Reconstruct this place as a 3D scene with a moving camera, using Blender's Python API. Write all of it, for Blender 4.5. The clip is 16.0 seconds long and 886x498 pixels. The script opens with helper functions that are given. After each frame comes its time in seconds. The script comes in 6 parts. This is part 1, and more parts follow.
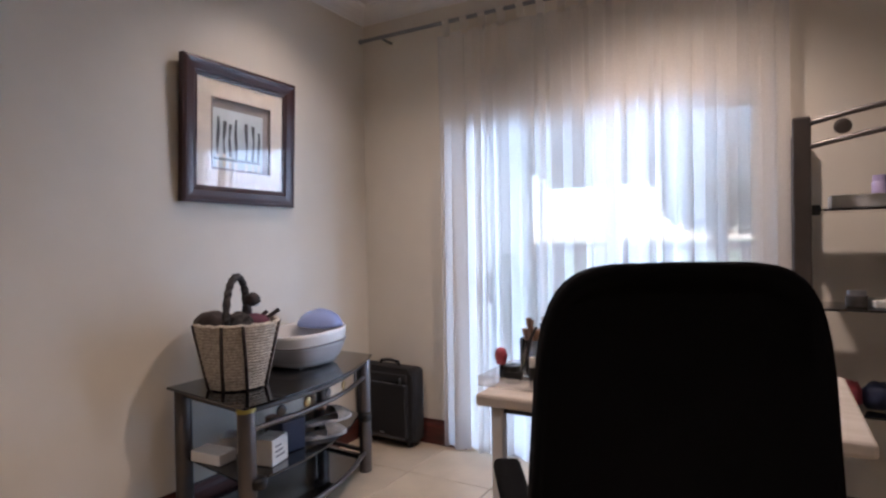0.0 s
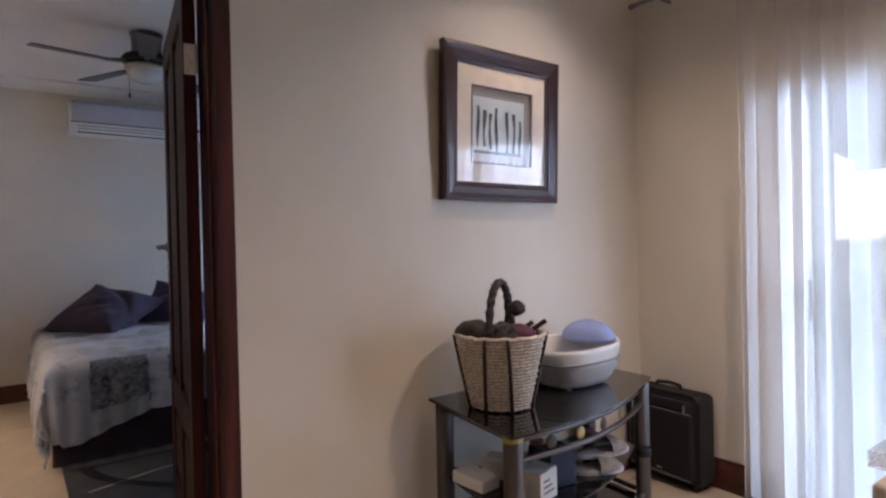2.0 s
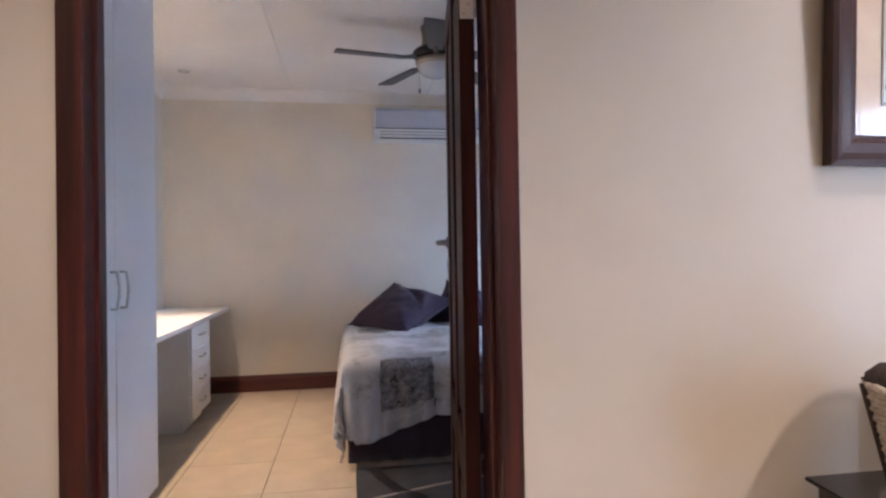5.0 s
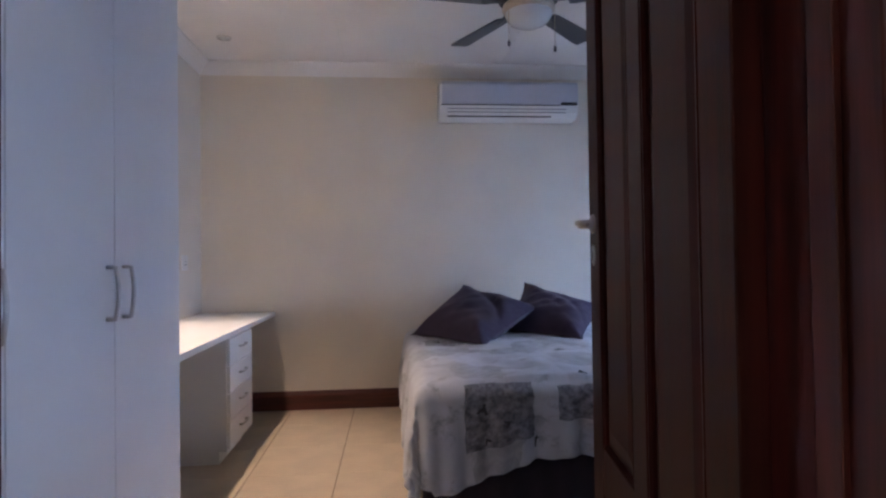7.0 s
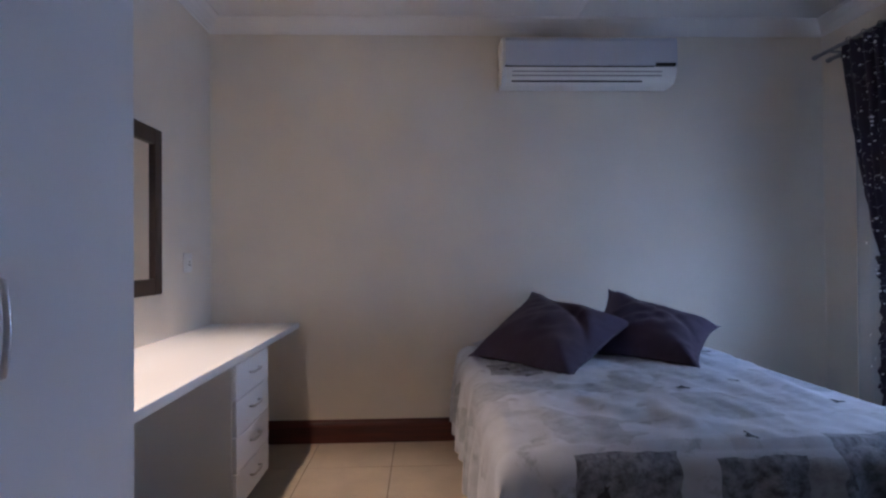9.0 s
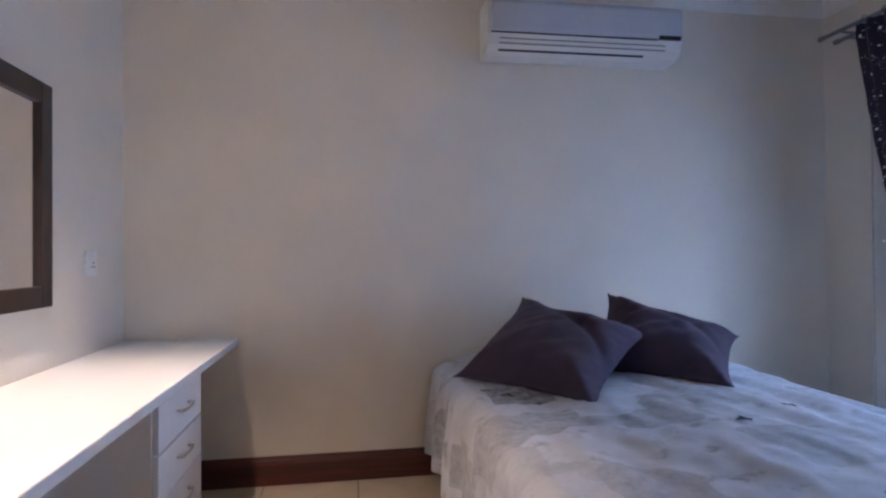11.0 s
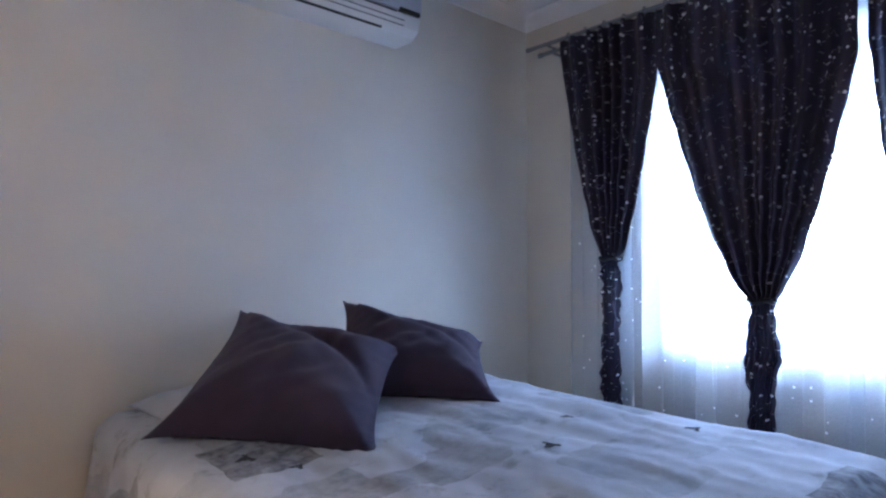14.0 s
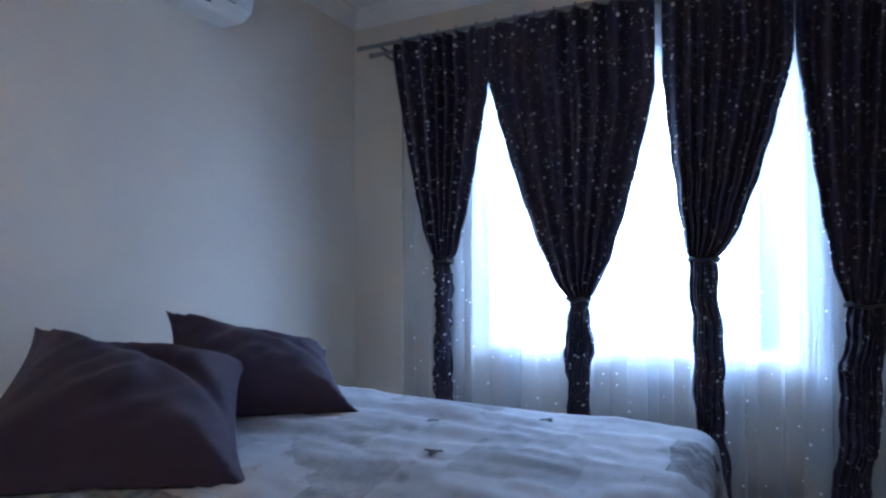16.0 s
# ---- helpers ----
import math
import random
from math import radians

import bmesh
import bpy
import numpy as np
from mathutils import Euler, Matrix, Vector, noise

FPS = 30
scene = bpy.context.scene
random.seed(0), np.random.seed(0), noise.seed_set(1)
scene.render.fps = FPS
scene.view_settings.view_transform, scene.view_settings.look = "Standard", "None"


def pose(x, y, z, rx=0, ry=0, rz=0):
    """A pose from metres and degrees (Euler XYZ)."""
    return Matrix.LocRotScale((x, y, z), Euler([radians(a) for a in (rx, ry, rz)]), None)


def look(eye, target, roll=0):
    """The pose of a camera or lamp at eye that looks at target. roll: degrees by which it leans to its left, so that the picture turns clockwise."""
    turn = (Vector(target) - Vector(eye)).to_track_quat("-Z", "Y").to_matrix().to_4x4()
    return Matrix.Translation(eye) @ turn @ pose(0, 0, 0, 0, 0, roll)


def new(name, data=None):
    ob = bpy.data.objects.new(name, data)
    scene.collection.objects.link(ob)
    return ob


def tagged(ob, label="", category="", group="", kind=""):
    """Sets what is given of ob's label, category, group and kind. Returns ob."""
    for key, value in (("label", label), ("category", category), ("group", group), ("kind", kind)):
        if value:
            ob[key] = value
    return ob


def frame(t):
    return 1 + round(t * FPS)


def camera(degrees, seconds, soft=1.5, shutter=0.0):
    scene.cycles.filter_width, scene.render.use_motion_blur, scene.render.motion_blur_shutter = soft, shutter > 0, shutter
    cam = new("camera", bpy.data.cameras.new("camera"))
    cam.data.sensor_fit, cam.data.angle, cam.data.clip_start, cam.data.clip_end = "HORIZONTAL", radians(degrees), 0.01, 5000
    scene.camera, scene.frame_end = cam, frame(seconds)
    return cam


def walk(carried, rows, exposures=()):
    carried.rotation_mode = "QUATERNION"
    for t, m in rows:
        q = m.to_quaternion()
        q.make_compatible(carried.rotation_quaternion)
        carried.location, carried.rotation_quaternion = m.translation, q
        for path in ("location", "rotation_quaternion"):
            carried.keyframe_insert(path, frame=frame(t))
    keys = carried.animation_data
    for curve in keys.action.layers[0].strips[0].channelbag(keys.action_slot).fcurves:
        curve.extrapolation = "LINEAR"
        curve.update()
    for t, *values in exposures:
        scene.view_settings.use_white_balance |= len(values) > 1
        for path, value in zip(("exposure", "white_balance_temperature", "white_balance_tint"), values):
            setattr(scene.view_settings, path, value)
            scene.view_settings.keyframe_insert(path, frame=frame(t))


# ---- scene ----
cam = camera(74.8, 16.0, soft=2.4)
PATH = [
    (0, (0.033, 0.705, 1.164), (-0.958, 2.442, 1.144), -1.0),
    (0.5, (-0.036, 0.79, 1.156), (-1.2, 2.416, 1.142), -1.0),
    (1, (-0.127, 0.861, 1.159), (-1.462, 2.35, 1.146), -1.2),
    (1.5, (-0.205, 0.894, 1.174), (-1.675, 2.25, 1.162), -1.3),
    (2, (-0.311, 0.924, 1.183), (-1.914, 2.119, 1.168), -1.3),
    (2.5, (-0.415, 0.974, 1.176), (-2.143, 1.981, 1.174), -1.3),
    (3, (-0.498, 1.031, 1.168), (-2.32, 1.855, 1.174), -1.2),
    (3.5, (-0.558, 1.076, 1.165), (-2.452, 1.719, 1.172), -1.1),
    (4, (-0.618, 1.099, 1.159), (-2.558, 1.585, 1.169), -1.1),
    (4.5, (-0.722, 1.105, 1.158), (-2.684, 1.496, 1.173), -1.0),
    (7, (-1.637, 0.962, 1.115), (-3.629, 1.137, 1.149), -0.8),
    (7.5, (-1.839, 0.913, 1.12), (-3.832, 1.075, 1.153), -0.7),
    (8, (-2.073, 0.888, 1.13), (-4.069, 1.015, 1.16), -0.6),
    (8.5, (-2.283, 0.862, 1.13), (-4.281, 0.949, 1.161), -0.6),
    (9, (-2.488, 0.839, 1.136), (-4.486, 0.912, 1.161), -0.5),
    (11.5, (-3.195, 0.622, 1.132), (-5.14, 1.09, 1.155), -0.5),
    (12, (-3.33, 0.643, 1.122), (-5.223, 1.286, 1.145), -0.5),
    (12.5, (-3.478, 0.671, 1.112), (-5.324, 1.441, 1.141), -0.5),
    (13, (-3.596, 0.658, 1.097), (-5.366, 1.589, 1.136), -0.3),
    (13.5, (-3.7, 0.624, 1.11), (-5.337, 1.773, 1.142), -0.1),
    (14, (-3.777, 0.59, 1.121), (-5.253, 1.939, 1.147), -0.2),
    (14.5, (-3.855, 0.58, 1.122), (-5.187, 2.072, 1.144), -0.2),
    (15, (-3.941, 0.566, 1.122), (-5.174, 2.141, 1.147), -0.2),
    (15.5, (-3.986, 0.538, 1.129), (-5.071, 2.218, 1.154), -0.1),
    (16, (-4.024, 0.493, 1.126), (-4.92, 2.281, 1.156), -0.2),
]
EXPOSURE = [
    (0.0, 1.65, 5400, 20), (0.5, 1.45, 5400, 20), (1.0, 1.25, 5400, 20), (1.5, 1.3, 5450, 20), (2.0, 1.65, 5650, 21), (2.5, 2.15, 5700, 22), (3.0, 2.5, 5700, 22), (3.5, 2.5, 5700, 22), (4.5, 2.5, 5700, 22), (7.0, 2.05, 5450, 24),
    (9.0, 1.6, 5250, 24), (11.5, 2.2, 5250, 24), (14.0, 2.25, 5200, 21), (16.0, 2.0, 5100, 16),
]
walk(cam, [(t, look(eye, target, roll)) for t, eye, target, roll in PATH], EXPOSURE)

# ---- world, sun and lamps ----
world = bpy.data.worlds.new("sky")
scene.world = world
world.use_nodes = True
wn = world.node_tree.nodes
sky = wn.new("ShaderNodeTexSky")
sky.sky_type, sky.sun_disc = "NISHITA", False
sky.sun_elevation, sky.sun_rotation = radians(58), radians(9)
wn["Background"].inputs["Strength"].default_value = 0.13
world.node_tree.links.new(sky.outputs["Color"], wn["Background"].inputs["Color"])


def lamp(name, kind, m, energy, colour, **more):
    data = bpy.data.lights.new(name, kind)
    data.energy, data.color = energy, colour
    for key, value in more.items():
        if key == "size":
            data.size = value
        elif key == "size_y":
            data.shape, data.size_y = "RECTANGLE", value
        elif key == "angle":
            data.angle = value
        elif key == "spot":
            data.spot_size, data.spot_blend = value
        elif key == "soft":
            data.shadow_soft_size = value
    ob = new(name, data)
    ob.matrix_world = m
    return ob


WARM = (1.0, 0.75, 0.52)
DAY = (0.72, 0.86, 1.0)
lamp("sun", "SUN", look((0, 0, 0), (-0.1, -0.617, -1.0)), 5.0, (1.0, 0.95, 0.88), angle=radians(0.5))
# daylight standing in the bedroom window's opening
lamp("window_daylight", "AREA", look((-4.62, 3.92, 1.38), (-4.62, 3.055, 0.88)), 25, (0.64, 0.81, 1.0), size=1.16, size_y=1.4)
# added area lamp out of view beside the veranda, brightens the sheers with daylight
lamp("veranda_daylight_fill", "AREA", look((2.6, 6.2, 1.35), (-0.9, 3.6, 1.25)), 98, (0.66, 0.84, 1.0), size=2.6, size_y=1.9)
# recessed ceiling lights that burn
for x, y, power in ((-4.45, -0.13, 57),):
    lamp("downlight_glow", "SPOT", look((x, y, 2.565), (x, y, 0)), power, (1.0, 0.71, 0.42), spot=(radians(82), 0.7), soft=0.035)
# the last two are added out of view, to light the room
for x, y, power in ((-1.66, 2.72, 9.5), (-0.4, 2.85, 37), (-1.0, 0.6, 18), (0.7, 0.4, 15)):
    lamp("downlight_glow", "SPOT", look((x, y, 2.565), (x, y, 0)), power, WARM, spot=(radians(128), 1.0), soft=0.045)


# ---- materials ----
def material(name, colour, rough=0.6, metal=0.0, vary=0.08, scale=6.0, bump=0.05, bscale=120.0, coat=0.0, second=None, stretch=None, rand=0.0, sheen=0.0):
    """A principled surface with cloudy variation, fine grain and relief, in metres."""
    m = bpy.data.materials.new(name)
    m.use_nodes = True
    n, l = m.node_tree.nodes, m.node_tree.links
    b = n["Principled BSDF"]
    b.inputs["Roughness"].default_value, b.inputs["Metallic"].default_value = rough, metal
    b.inputs["Coat Weight"].default_value = coat
    b.inputs["Sheen Weight"].default_value = sheen
    co = n.new("ShaderNodeTexCoord")
    mp = n.new("ShaderNodeMapping")
    mp.inputs["Scale"].default_value = stretch or (1, 1, 1)
    l.new(co.outputs["Object"], mp.inputs["Vector"])
    big, fine = n.new("ShaderNodeTexNoise"), n.new("ShaderNodeTexNoise")
    big.inputs["Scale"].default_value, big.inputs["Detail"].default_value = scale, 6
    fine.inputs["Scale"].default_value, fine.inputs["Detail"].default_value = bscale, 4
    l.new(mp.outputs["Vector"], big.inputs["Vector"])
    l.new(mp.outputs["Vector"], fine.inputs["Vector"])
    ramp = n.new("ShaderNodeValToRGB")
    c2 = second or tuple(min(1, v * (1 - vary * 2.2)) for v in colour)
    ramp.color_ramp.elements[0].position, ramp.color_ramp.elements[1].position = 0.35, 0.65
    ramp.color_ramp.elements[0].color, ramp.color_ramp.elements[1].color = (*c2, 1), (*colour, 1)
    l.new(big.outputs["Fac"], ramp.inputs["Fac"])
    mix = n.new("ShaderNodeMix")
    mix.data_type, mix.blend_type = "RGBA", "MULTIPLY"
    mix.inputs["Factor"].default_value = vary
    l.new(ramp.outputs["Color"], mix.inputs["A"])
    l.new(fine.outputs["Fac"], mix.inputs["B"])
    out = mix.outputs["Result"]
    if rand:
        info = n.new("ShaderNodeObjectInfo")
        hs = n.new("ShaderNodeHueSaturation")
        mr = n.new("ShaderNodeMapRange")
        mr.inputs["To Min"].default_value, mr.inputs["To Max"].default_value = 1 - rand, 1 + rand
        l.new(info.outputs["Random"], mr.inputs["Value"])
        l.new(mr.outputs["Result"], hs.inputs["Value"])
        l.new(out, hs.inputs["Color"])
        out = hs.outputs["Color"]
    l.new(out, b.inputs["Base Color"])
    rr = n.new("ShaderNodeMapRange")
    rr.inputs["To Min"].default_value, rr.inputs["To Max"].default_value = max(0.02, rough - 0.08), min(1, rough + 0.08)
    l.new(big.outputs["Fac"], rr.inputs["Value"])
    l.new(rr.outputs["Result"], b.inputs["Roughness"])
    bp = n.new("ShaderNodeBump")
    bp.inputs["Strength"].default_value, bp.inputs["Distance"].default_value = bump, 0.01
    l.new(fine.outputs["Fac"], bp.inputs["Height"])
    l.new(bp.outputs["Normal"], b.inputs["Normal"])
    return m


def sheer(name, colour, clear, sparkle=0.0):
    """Thin voile: part see-through, part translucent cloth with a woven grain."""
    m = bpy.data.materials.new(name)
    m.use_nodes = True
    n, l = m.node_tree.nodes, m.node_tree.links
    n.remove(n["Principled BSDF"])
    out = n["Material Output"]
    tr, tl, df = n.new("ShaderNodeBsdfTransparent"), n.new("ShaderNodeBsdfTranslucent"), n.new("ShaderNodeBsdfDiffuse")
    for s in (tl, df):
        s.inputs["Color"].default_value = (*colour, 1)
    cloth, all_ = n.new("ShaderNodeMixShader"), n.new("ShaderNodeMixShader")
    cloth.inputs["Fac"].default_value = 0.3
    l.new(tl.outputs[0], cloth.inputs[1])
    l.new(df.outputs[0], cloth.inputs[2])
    co, no = n.new("ShaderNodeTexCoord"), n.new("ShaderNodeTexNoise")
    no.inputs["Scale"].default_value = 260
    l.new(co.outputs["Object"], no.inputs["Vector"])
    mr = n.new("ShaderNodeMapRange")
    mr.inputs["To Min"].default_value, mr.inputs["To Max"].default_value = 1 - clear - 0.12, 1 - clear + 0.12
    l.new(no.outputs["Fac"], mr.inputs["Value"])
    fac = mr.outputs["Result"]
    if sparkle:
        vo, lt, mx = n.new("ShaderNodeTexVoronoi"), n.new("ShaderNodeMath"), n.new("ShaderNodeMath")
        vo.inputs["Scale"].default_value = 17
        lt.operation, lt.inputs[1].default_value, mx.operation = "LESS_THAN", sparkle, "MAXIMUM"
        l.new(co.outputs["Object"], vo.inputs["Vector"])
        l.new(vo.outputs["Distance"], lt.inputs[0])
        l.new(lt.outputs[0], mx.inputs[0])
        l.new(fac, mx.inputs[1])
        fac = mx.outputs[0]
    l.new(fac, all_.inputs["Fac"])
    l.new(tr.outputs[0], all_.inputs[1])
    l.new(cloth.outputs[0], all_.inputs[2])
    l.new(all_.outputs[0], out.inputs["Surface"])
    return m


def glowing(name, colour, strength):
    m = bpy.data.materials.new(name)
    m.use_nodes = True
    b = m.node_tree.nodes["Principled BSDF"]
    b.inputs["Base Color"].default_value = (*colour, 1)
    b.inputs["Emission Color"].default_value, b.inputs["Emission Strength"].default_value = (*colour, 1), strength
    return m


def glass(name, colour=(1, 1, 1), rough=0.0):
    m = bpy.data.materials.new(name)
    m.use_nodes = True
    b = m.node_tree.nodes["Principled BSDF"]
    b.inputs["Base Color"].default_value = (*colour, 1)
    b.inputs["Transmission Weight"].default_value, b.inputs["Roughness"].default_value, b.inputs["IOR"].default_value = 1, rough, 1.45
    return m


M_WALL = material("cream_paint", (0.74, 0.69, 0.60), 0.7, vary=0.03, scale=2.5, bump=0.06, bscale=220)
M_CEIL = material("white_ceiling_paint", (0.80, 0.79, 0.77), 0.8, vary=0.03, scale=2, bump=0.04)
M_TILE = material("cream_ceramic_tile", (0.54, 0.45, 0.33), 0.32, vary=0.08, scale=5, bump=0.02, bscale=60, rand=0.04)
M_GROUT = material("brown_grout", (0.20, 0.15, 0.11), 0.9, vary=0.1, scale=20)
M_WOOD = material("dark_red_wood", (0.105, 0.020, 0.016), 0.42, vary=0.2, scale=3, bump=0.06, bscale=30, stretch=(12, 12, 0.6), second=(0.032, 0.009, 0.007), coat=0.08)
# door leaf: the frame's wood in a darker colour, with less sheen
M_DOOR = material("darker_red_door_wood", (0.060, 0.0105, 0.009), 0.45, vary=0.2, scale=3, bump=0.06, bscale=30, stretch=(12, 12, 0.6), second=(0.024, 0.005, 0.0045))
M_DOOR.node_tree.nodes["Principled BSDF"].inputs["Specular IOR Level"].default_value = 0.2
M_WOODH = material("dark_red_wood_long", (0.115, 0.026, 0.018), 0.5, vary=0.2, scale=3, bump=0.06, bscale=30, stretch=(1, 0.8, 14), second=(0.05, 0.014, 0.01))
M_WHITE = material("white_melamine", (0.74, 0.76, 0.78), 0.35, vary=0.02, scale=3, bump=0.02)
M_STEEL = material("brushed_steel", (0.62, 0.62, 0.62), 0.3, 1.0, vary=0.1, scale=20)
M_CHROME = material("chrome", (0.75, 0.75, 0.76), 0.12, 1.0, vary=0.03)
M_BRASS = material("satin_nickel", (0.42, 0.37, 0.35), 0.32, 1.0, vary=0.1)
M_PLASTIC = material("white_plastic", (0.76, 0.76, 0.74), 0.35, vary=0.02)
M_BLACK = material("black_plastic", (0.006, 0.006, 0.007), 0.45, vary=0.05)
M_GLASS = glass("clear_glass")


# ---- building helpers ----
LOCAL = set()


def thing(name, label, category, loc=(0, 0, 0), rz=0, group="", local=False):
    ob = new(name)
    ob.empty_display_size = 0.05
    ob.matrix_basis = pose(*loc, 0, 0, rz)
    if local:
        LOCAL.add(ob.name)
    return tagged(ob, label, category, group)


def part(name, bm, mat, parent=None, label="", smooth=False):
    """One mesh object from a bmesh, under a thing or a part. Built in world coordinates, or in its thing's own if that is local."""
    me = bpy.data.meshes.new(name)
    bmesh.ops.recalc_face_normals(bm, faces=bm.faces)
    bm.to_mesh(me)
    bm.free()
    if smooth:
        me.shade_smooth()
    for one in mat if isinstance(mat, (list, tuple)) else [mat]:
        me.materials.append(one)
    ob = new(name, me)
    if parent is not None:
        ob.parent = parent
        if parent.type == "EMPTY" and parent.name not in LOCAL:
            ob.matrix_parent_inverse = parent.matrix_basis.inverted()
    return tagged(ob, label)


def box(x0, x1, y0, y1, z0, z1, bevel=0.0, bm=None, seg=2):
    bm = bm or bmesh.new()
    vs = [bm.verts.new((x, y, z)) for z in (z0, z1) for x, y in ((x0, y0), (x1, y0), (x1, y1), (x0, y1))]
    fs = [bm.faces.new([vs[i] for i in f]) for f in ((3, 2, 1, 0), (4, 5, 6, 7), (0, 1, 5, 4), (1, 2, 6, 5), (2, 3, 7, 6), (3, 0, 4, 7))]
    if bevel:
        bmesh.ops.bevel(bm, geom=list({e for f in fs for e in f.edges}), offset=bevel, segments=seg, affect="EDGES", profile=0.5)
    return bm


def rod(p, q, r, bm=None, seg=12, r2=None):
    """A round bar from p to q."""
    bm = bm or bmesh.new()
    p, q = Vector(p), Vector(q)
    m = Matrix.Translation((p + q) / 2) @ (q - p).to_track_quat("Z", "Y").to_matrix().to_4x4()
    bmesh.ops.create_cone(bm, cap_ends=True, segments=seg, radius1=r, radius2=r if r2 is None else r2, depth=(q - p).length, matrix=m)
    return bm


def tube(points, r, bm=None, seg=8, closed=False):
    """A bent round bar through the points; r may be a list."""
    bm = bm or bmesh.new()
    pts = [Vector(p) for p in points]
    rings = []
    n = len(pts)
    side = None
    for i, p in enumerate(pts):
        a, b = (pts[i - 1], pts[(i + 1) % n]) if closed else (pts[max(i - 1, 0)], pts[min(i + 1, n - 1)])
        d = (b - a).normalized()
        side = (side - side.dot(d) * d).normalized() if side else d.orthogonal().normalized()
        up = d.cross(side)
        rad = r[i] if isinstance(r, (list, tuple)) else r
        rings.append([bm.verts.new(p + rad * (math.cos(k * math.tau / seg) * side + math.sin(k * math.tau / seg) * up)) for k in range(seg)])
    for i in range(n if closed else n - 1):
        a, b = rings[i], rings[(i + 1) % n]
        for k in range(seg):
            bm.faces.new((a[k], a[(k + 1) % seg], b[(k + 1) % seg], b[k]))
    if not closed:
        bm.faces.new(rings[0][::-1])
        bm.faces.new(rings[-1])
    return bm


def lathe(profile, centre=(0, 0, 0), seg=28, bm=None, sx=1.0, sy=1.0):
    """A turned shape: profile of (radius, height)."""
    bm = bm or bmesh.new()
    rings = []
    for r, z in profile:
        if r < 1e-6:
            rings.append([bm.verts.new((centre[0], centre[1], centre[2] + z))])
        else:
            rings.append([bm.verts.new((centre[0] + r * sx * math.cos(k * math.tau / seg), centre[1] + r * sy * math.sin(k * math.tau / seg), centre[2] + z)) for k in range(seg)])
    for a, b in zip(rings, rings[1:]):
        for k in range(seg):
            j = (k + 1) % seg
            if len(a) == 1 and len(b) > 1:
                bm.faces.new((a[0], b[j], b[k]))
            elif len(b) == 1 and len(a) > 1:
                bm.faces.new((a[k], a[j], b[0]))
            elif len(a) > 1:
                bm.faces.new((a[k], a[j], b[j], b[k]))
    return bm


def sheet(f, nu, nv, bm=None):
    """A surface f(u, v) for u and v from 0 to 1."""
    bm = bm or bmesh.new()
    vs = [[bm.verts.new(f(i / nu, j / nv)) for i in range(nu + 1)] for j in range(nv + 1)]
    for j in range(nv):
        for i in range(nu):
            bm.faces.new((vs[j][i], vs[j][i + 1], vs[j + 1][i + 1], vs[j + 1][i]))
    return bm


def prism(outline, p, across, up, along):
    """An outline of (a, b) pairs, set at p along across and up, drawn out by the vector along."""
    bm = bmesh.new()
    p, across, up, along = Vector(p), Vector(across), Vector(up), Vector(along)
    one = [bm.verts.new(p + a * across + b * up) for a, b in outline]
    two = [bm.verts.new(p + a * across + b * up + along) for a, b in outline]
    bm.faces.new(one[::-1])
    bm.faces.new(two)
    n = len(one)
    for k in range(n):
        bm.faces.new((one[k], one[(k + 1) % n], two[(k + 1) % n], two[k]))
    return bm


def thicken(ob, t, offset=0.0):
    mod = ob.modifiers.new("thickness", "SOLIDIFY")
    mod.thickness, mod.offset = t, offset
    return ob


# ---- the rooms ----
XW, XB = -2.165, -2.30  # the wall with the door: dressing-room face, bedroom face
XF = -6.08  # bedroom's far wall
YL, YR = -0.45, 3.40  # bedroom's desk wall and window wall
YC = 3.60  # dressing room's curtain wall
XE, YS = 1.75, -2.2  # unseen walls that close the dressing room
H = 2.60
D0, D1, DZ = 0.509, 1.492, 2.14  # door opening
WX0, WX1, WZ0, WZ1 = -5.20, -3.78, 0.65, 2.02  # bedroom window
SX0, SX1, SZ1 = -1.42, 0.0, 1.82  # glass sliding door


def wall(name, boxes, label):
    bm = bmesh.new()
    for b in boxes:
        box(*b, bm=bm)
    return tagged(part(name, bm, M_WALL), label, "wall", kind="structure")


wall("wall_door", [(XB, XW, YS, D0, 0, H), (XB, XW, D1, YC + 0.2, 0, H), (XB, XW, D0, D1, DZ, H)], "cream painted wall with an open doorway")
wall("wall_far", [(XF - 0.2, XF, YL - 0.2, YR + 0.2, 0, H)], "plain cream painted bedroom wall")
wall("wall_desk", [(XF, XB, YL - 0.2, YL, 0, H)], "cream painted wall behind the desk")
wall("wall_window", [(XF, WX0, YR, YR + 0.2, 0, H), (WX1, XB, YR, YR + 0.2, 0, H), (WX0, WX1, YR, YR + 0.2, 0, WZ0), (WX0, WX1, YR, YR + 0.2, WZ1, H)], "cream painted wall with a bedroom window")
wall("wall_curtain", [(XW, SX0, YC, YC + 0.2, 0, H), (SX1, XE, YC, YC + 0.2, 0, H), (SX0, SX1, YC, YC + 0.2, SZ1, H)], "cream painted wall with a glass sliding door")
wall("wall_east", [(XE, XE + 0.2, YS - 0.2, YC + 0.2, 0, H)], "plain cream painted wall")
wall("wall_south", [(XW, XE, YS - 0.2, YS, 0, H)], "plain cream painted wall")
tagged(part("ceiling_bedroom", box(XF - 0.2, XB, YL - 0.2, YR + 0.2, H, H + 0.1), M_CEIL), "white painted bedroom ceiling", "ceiling", kind="structure")
tagged(part("ceiling_dressing_room", box(XB, XE + 0.2, YS - 0.2, YC + 0.2, H, H + 0.1), M_CEIL), "white painted ceiling", "ceiling", kind="structure")

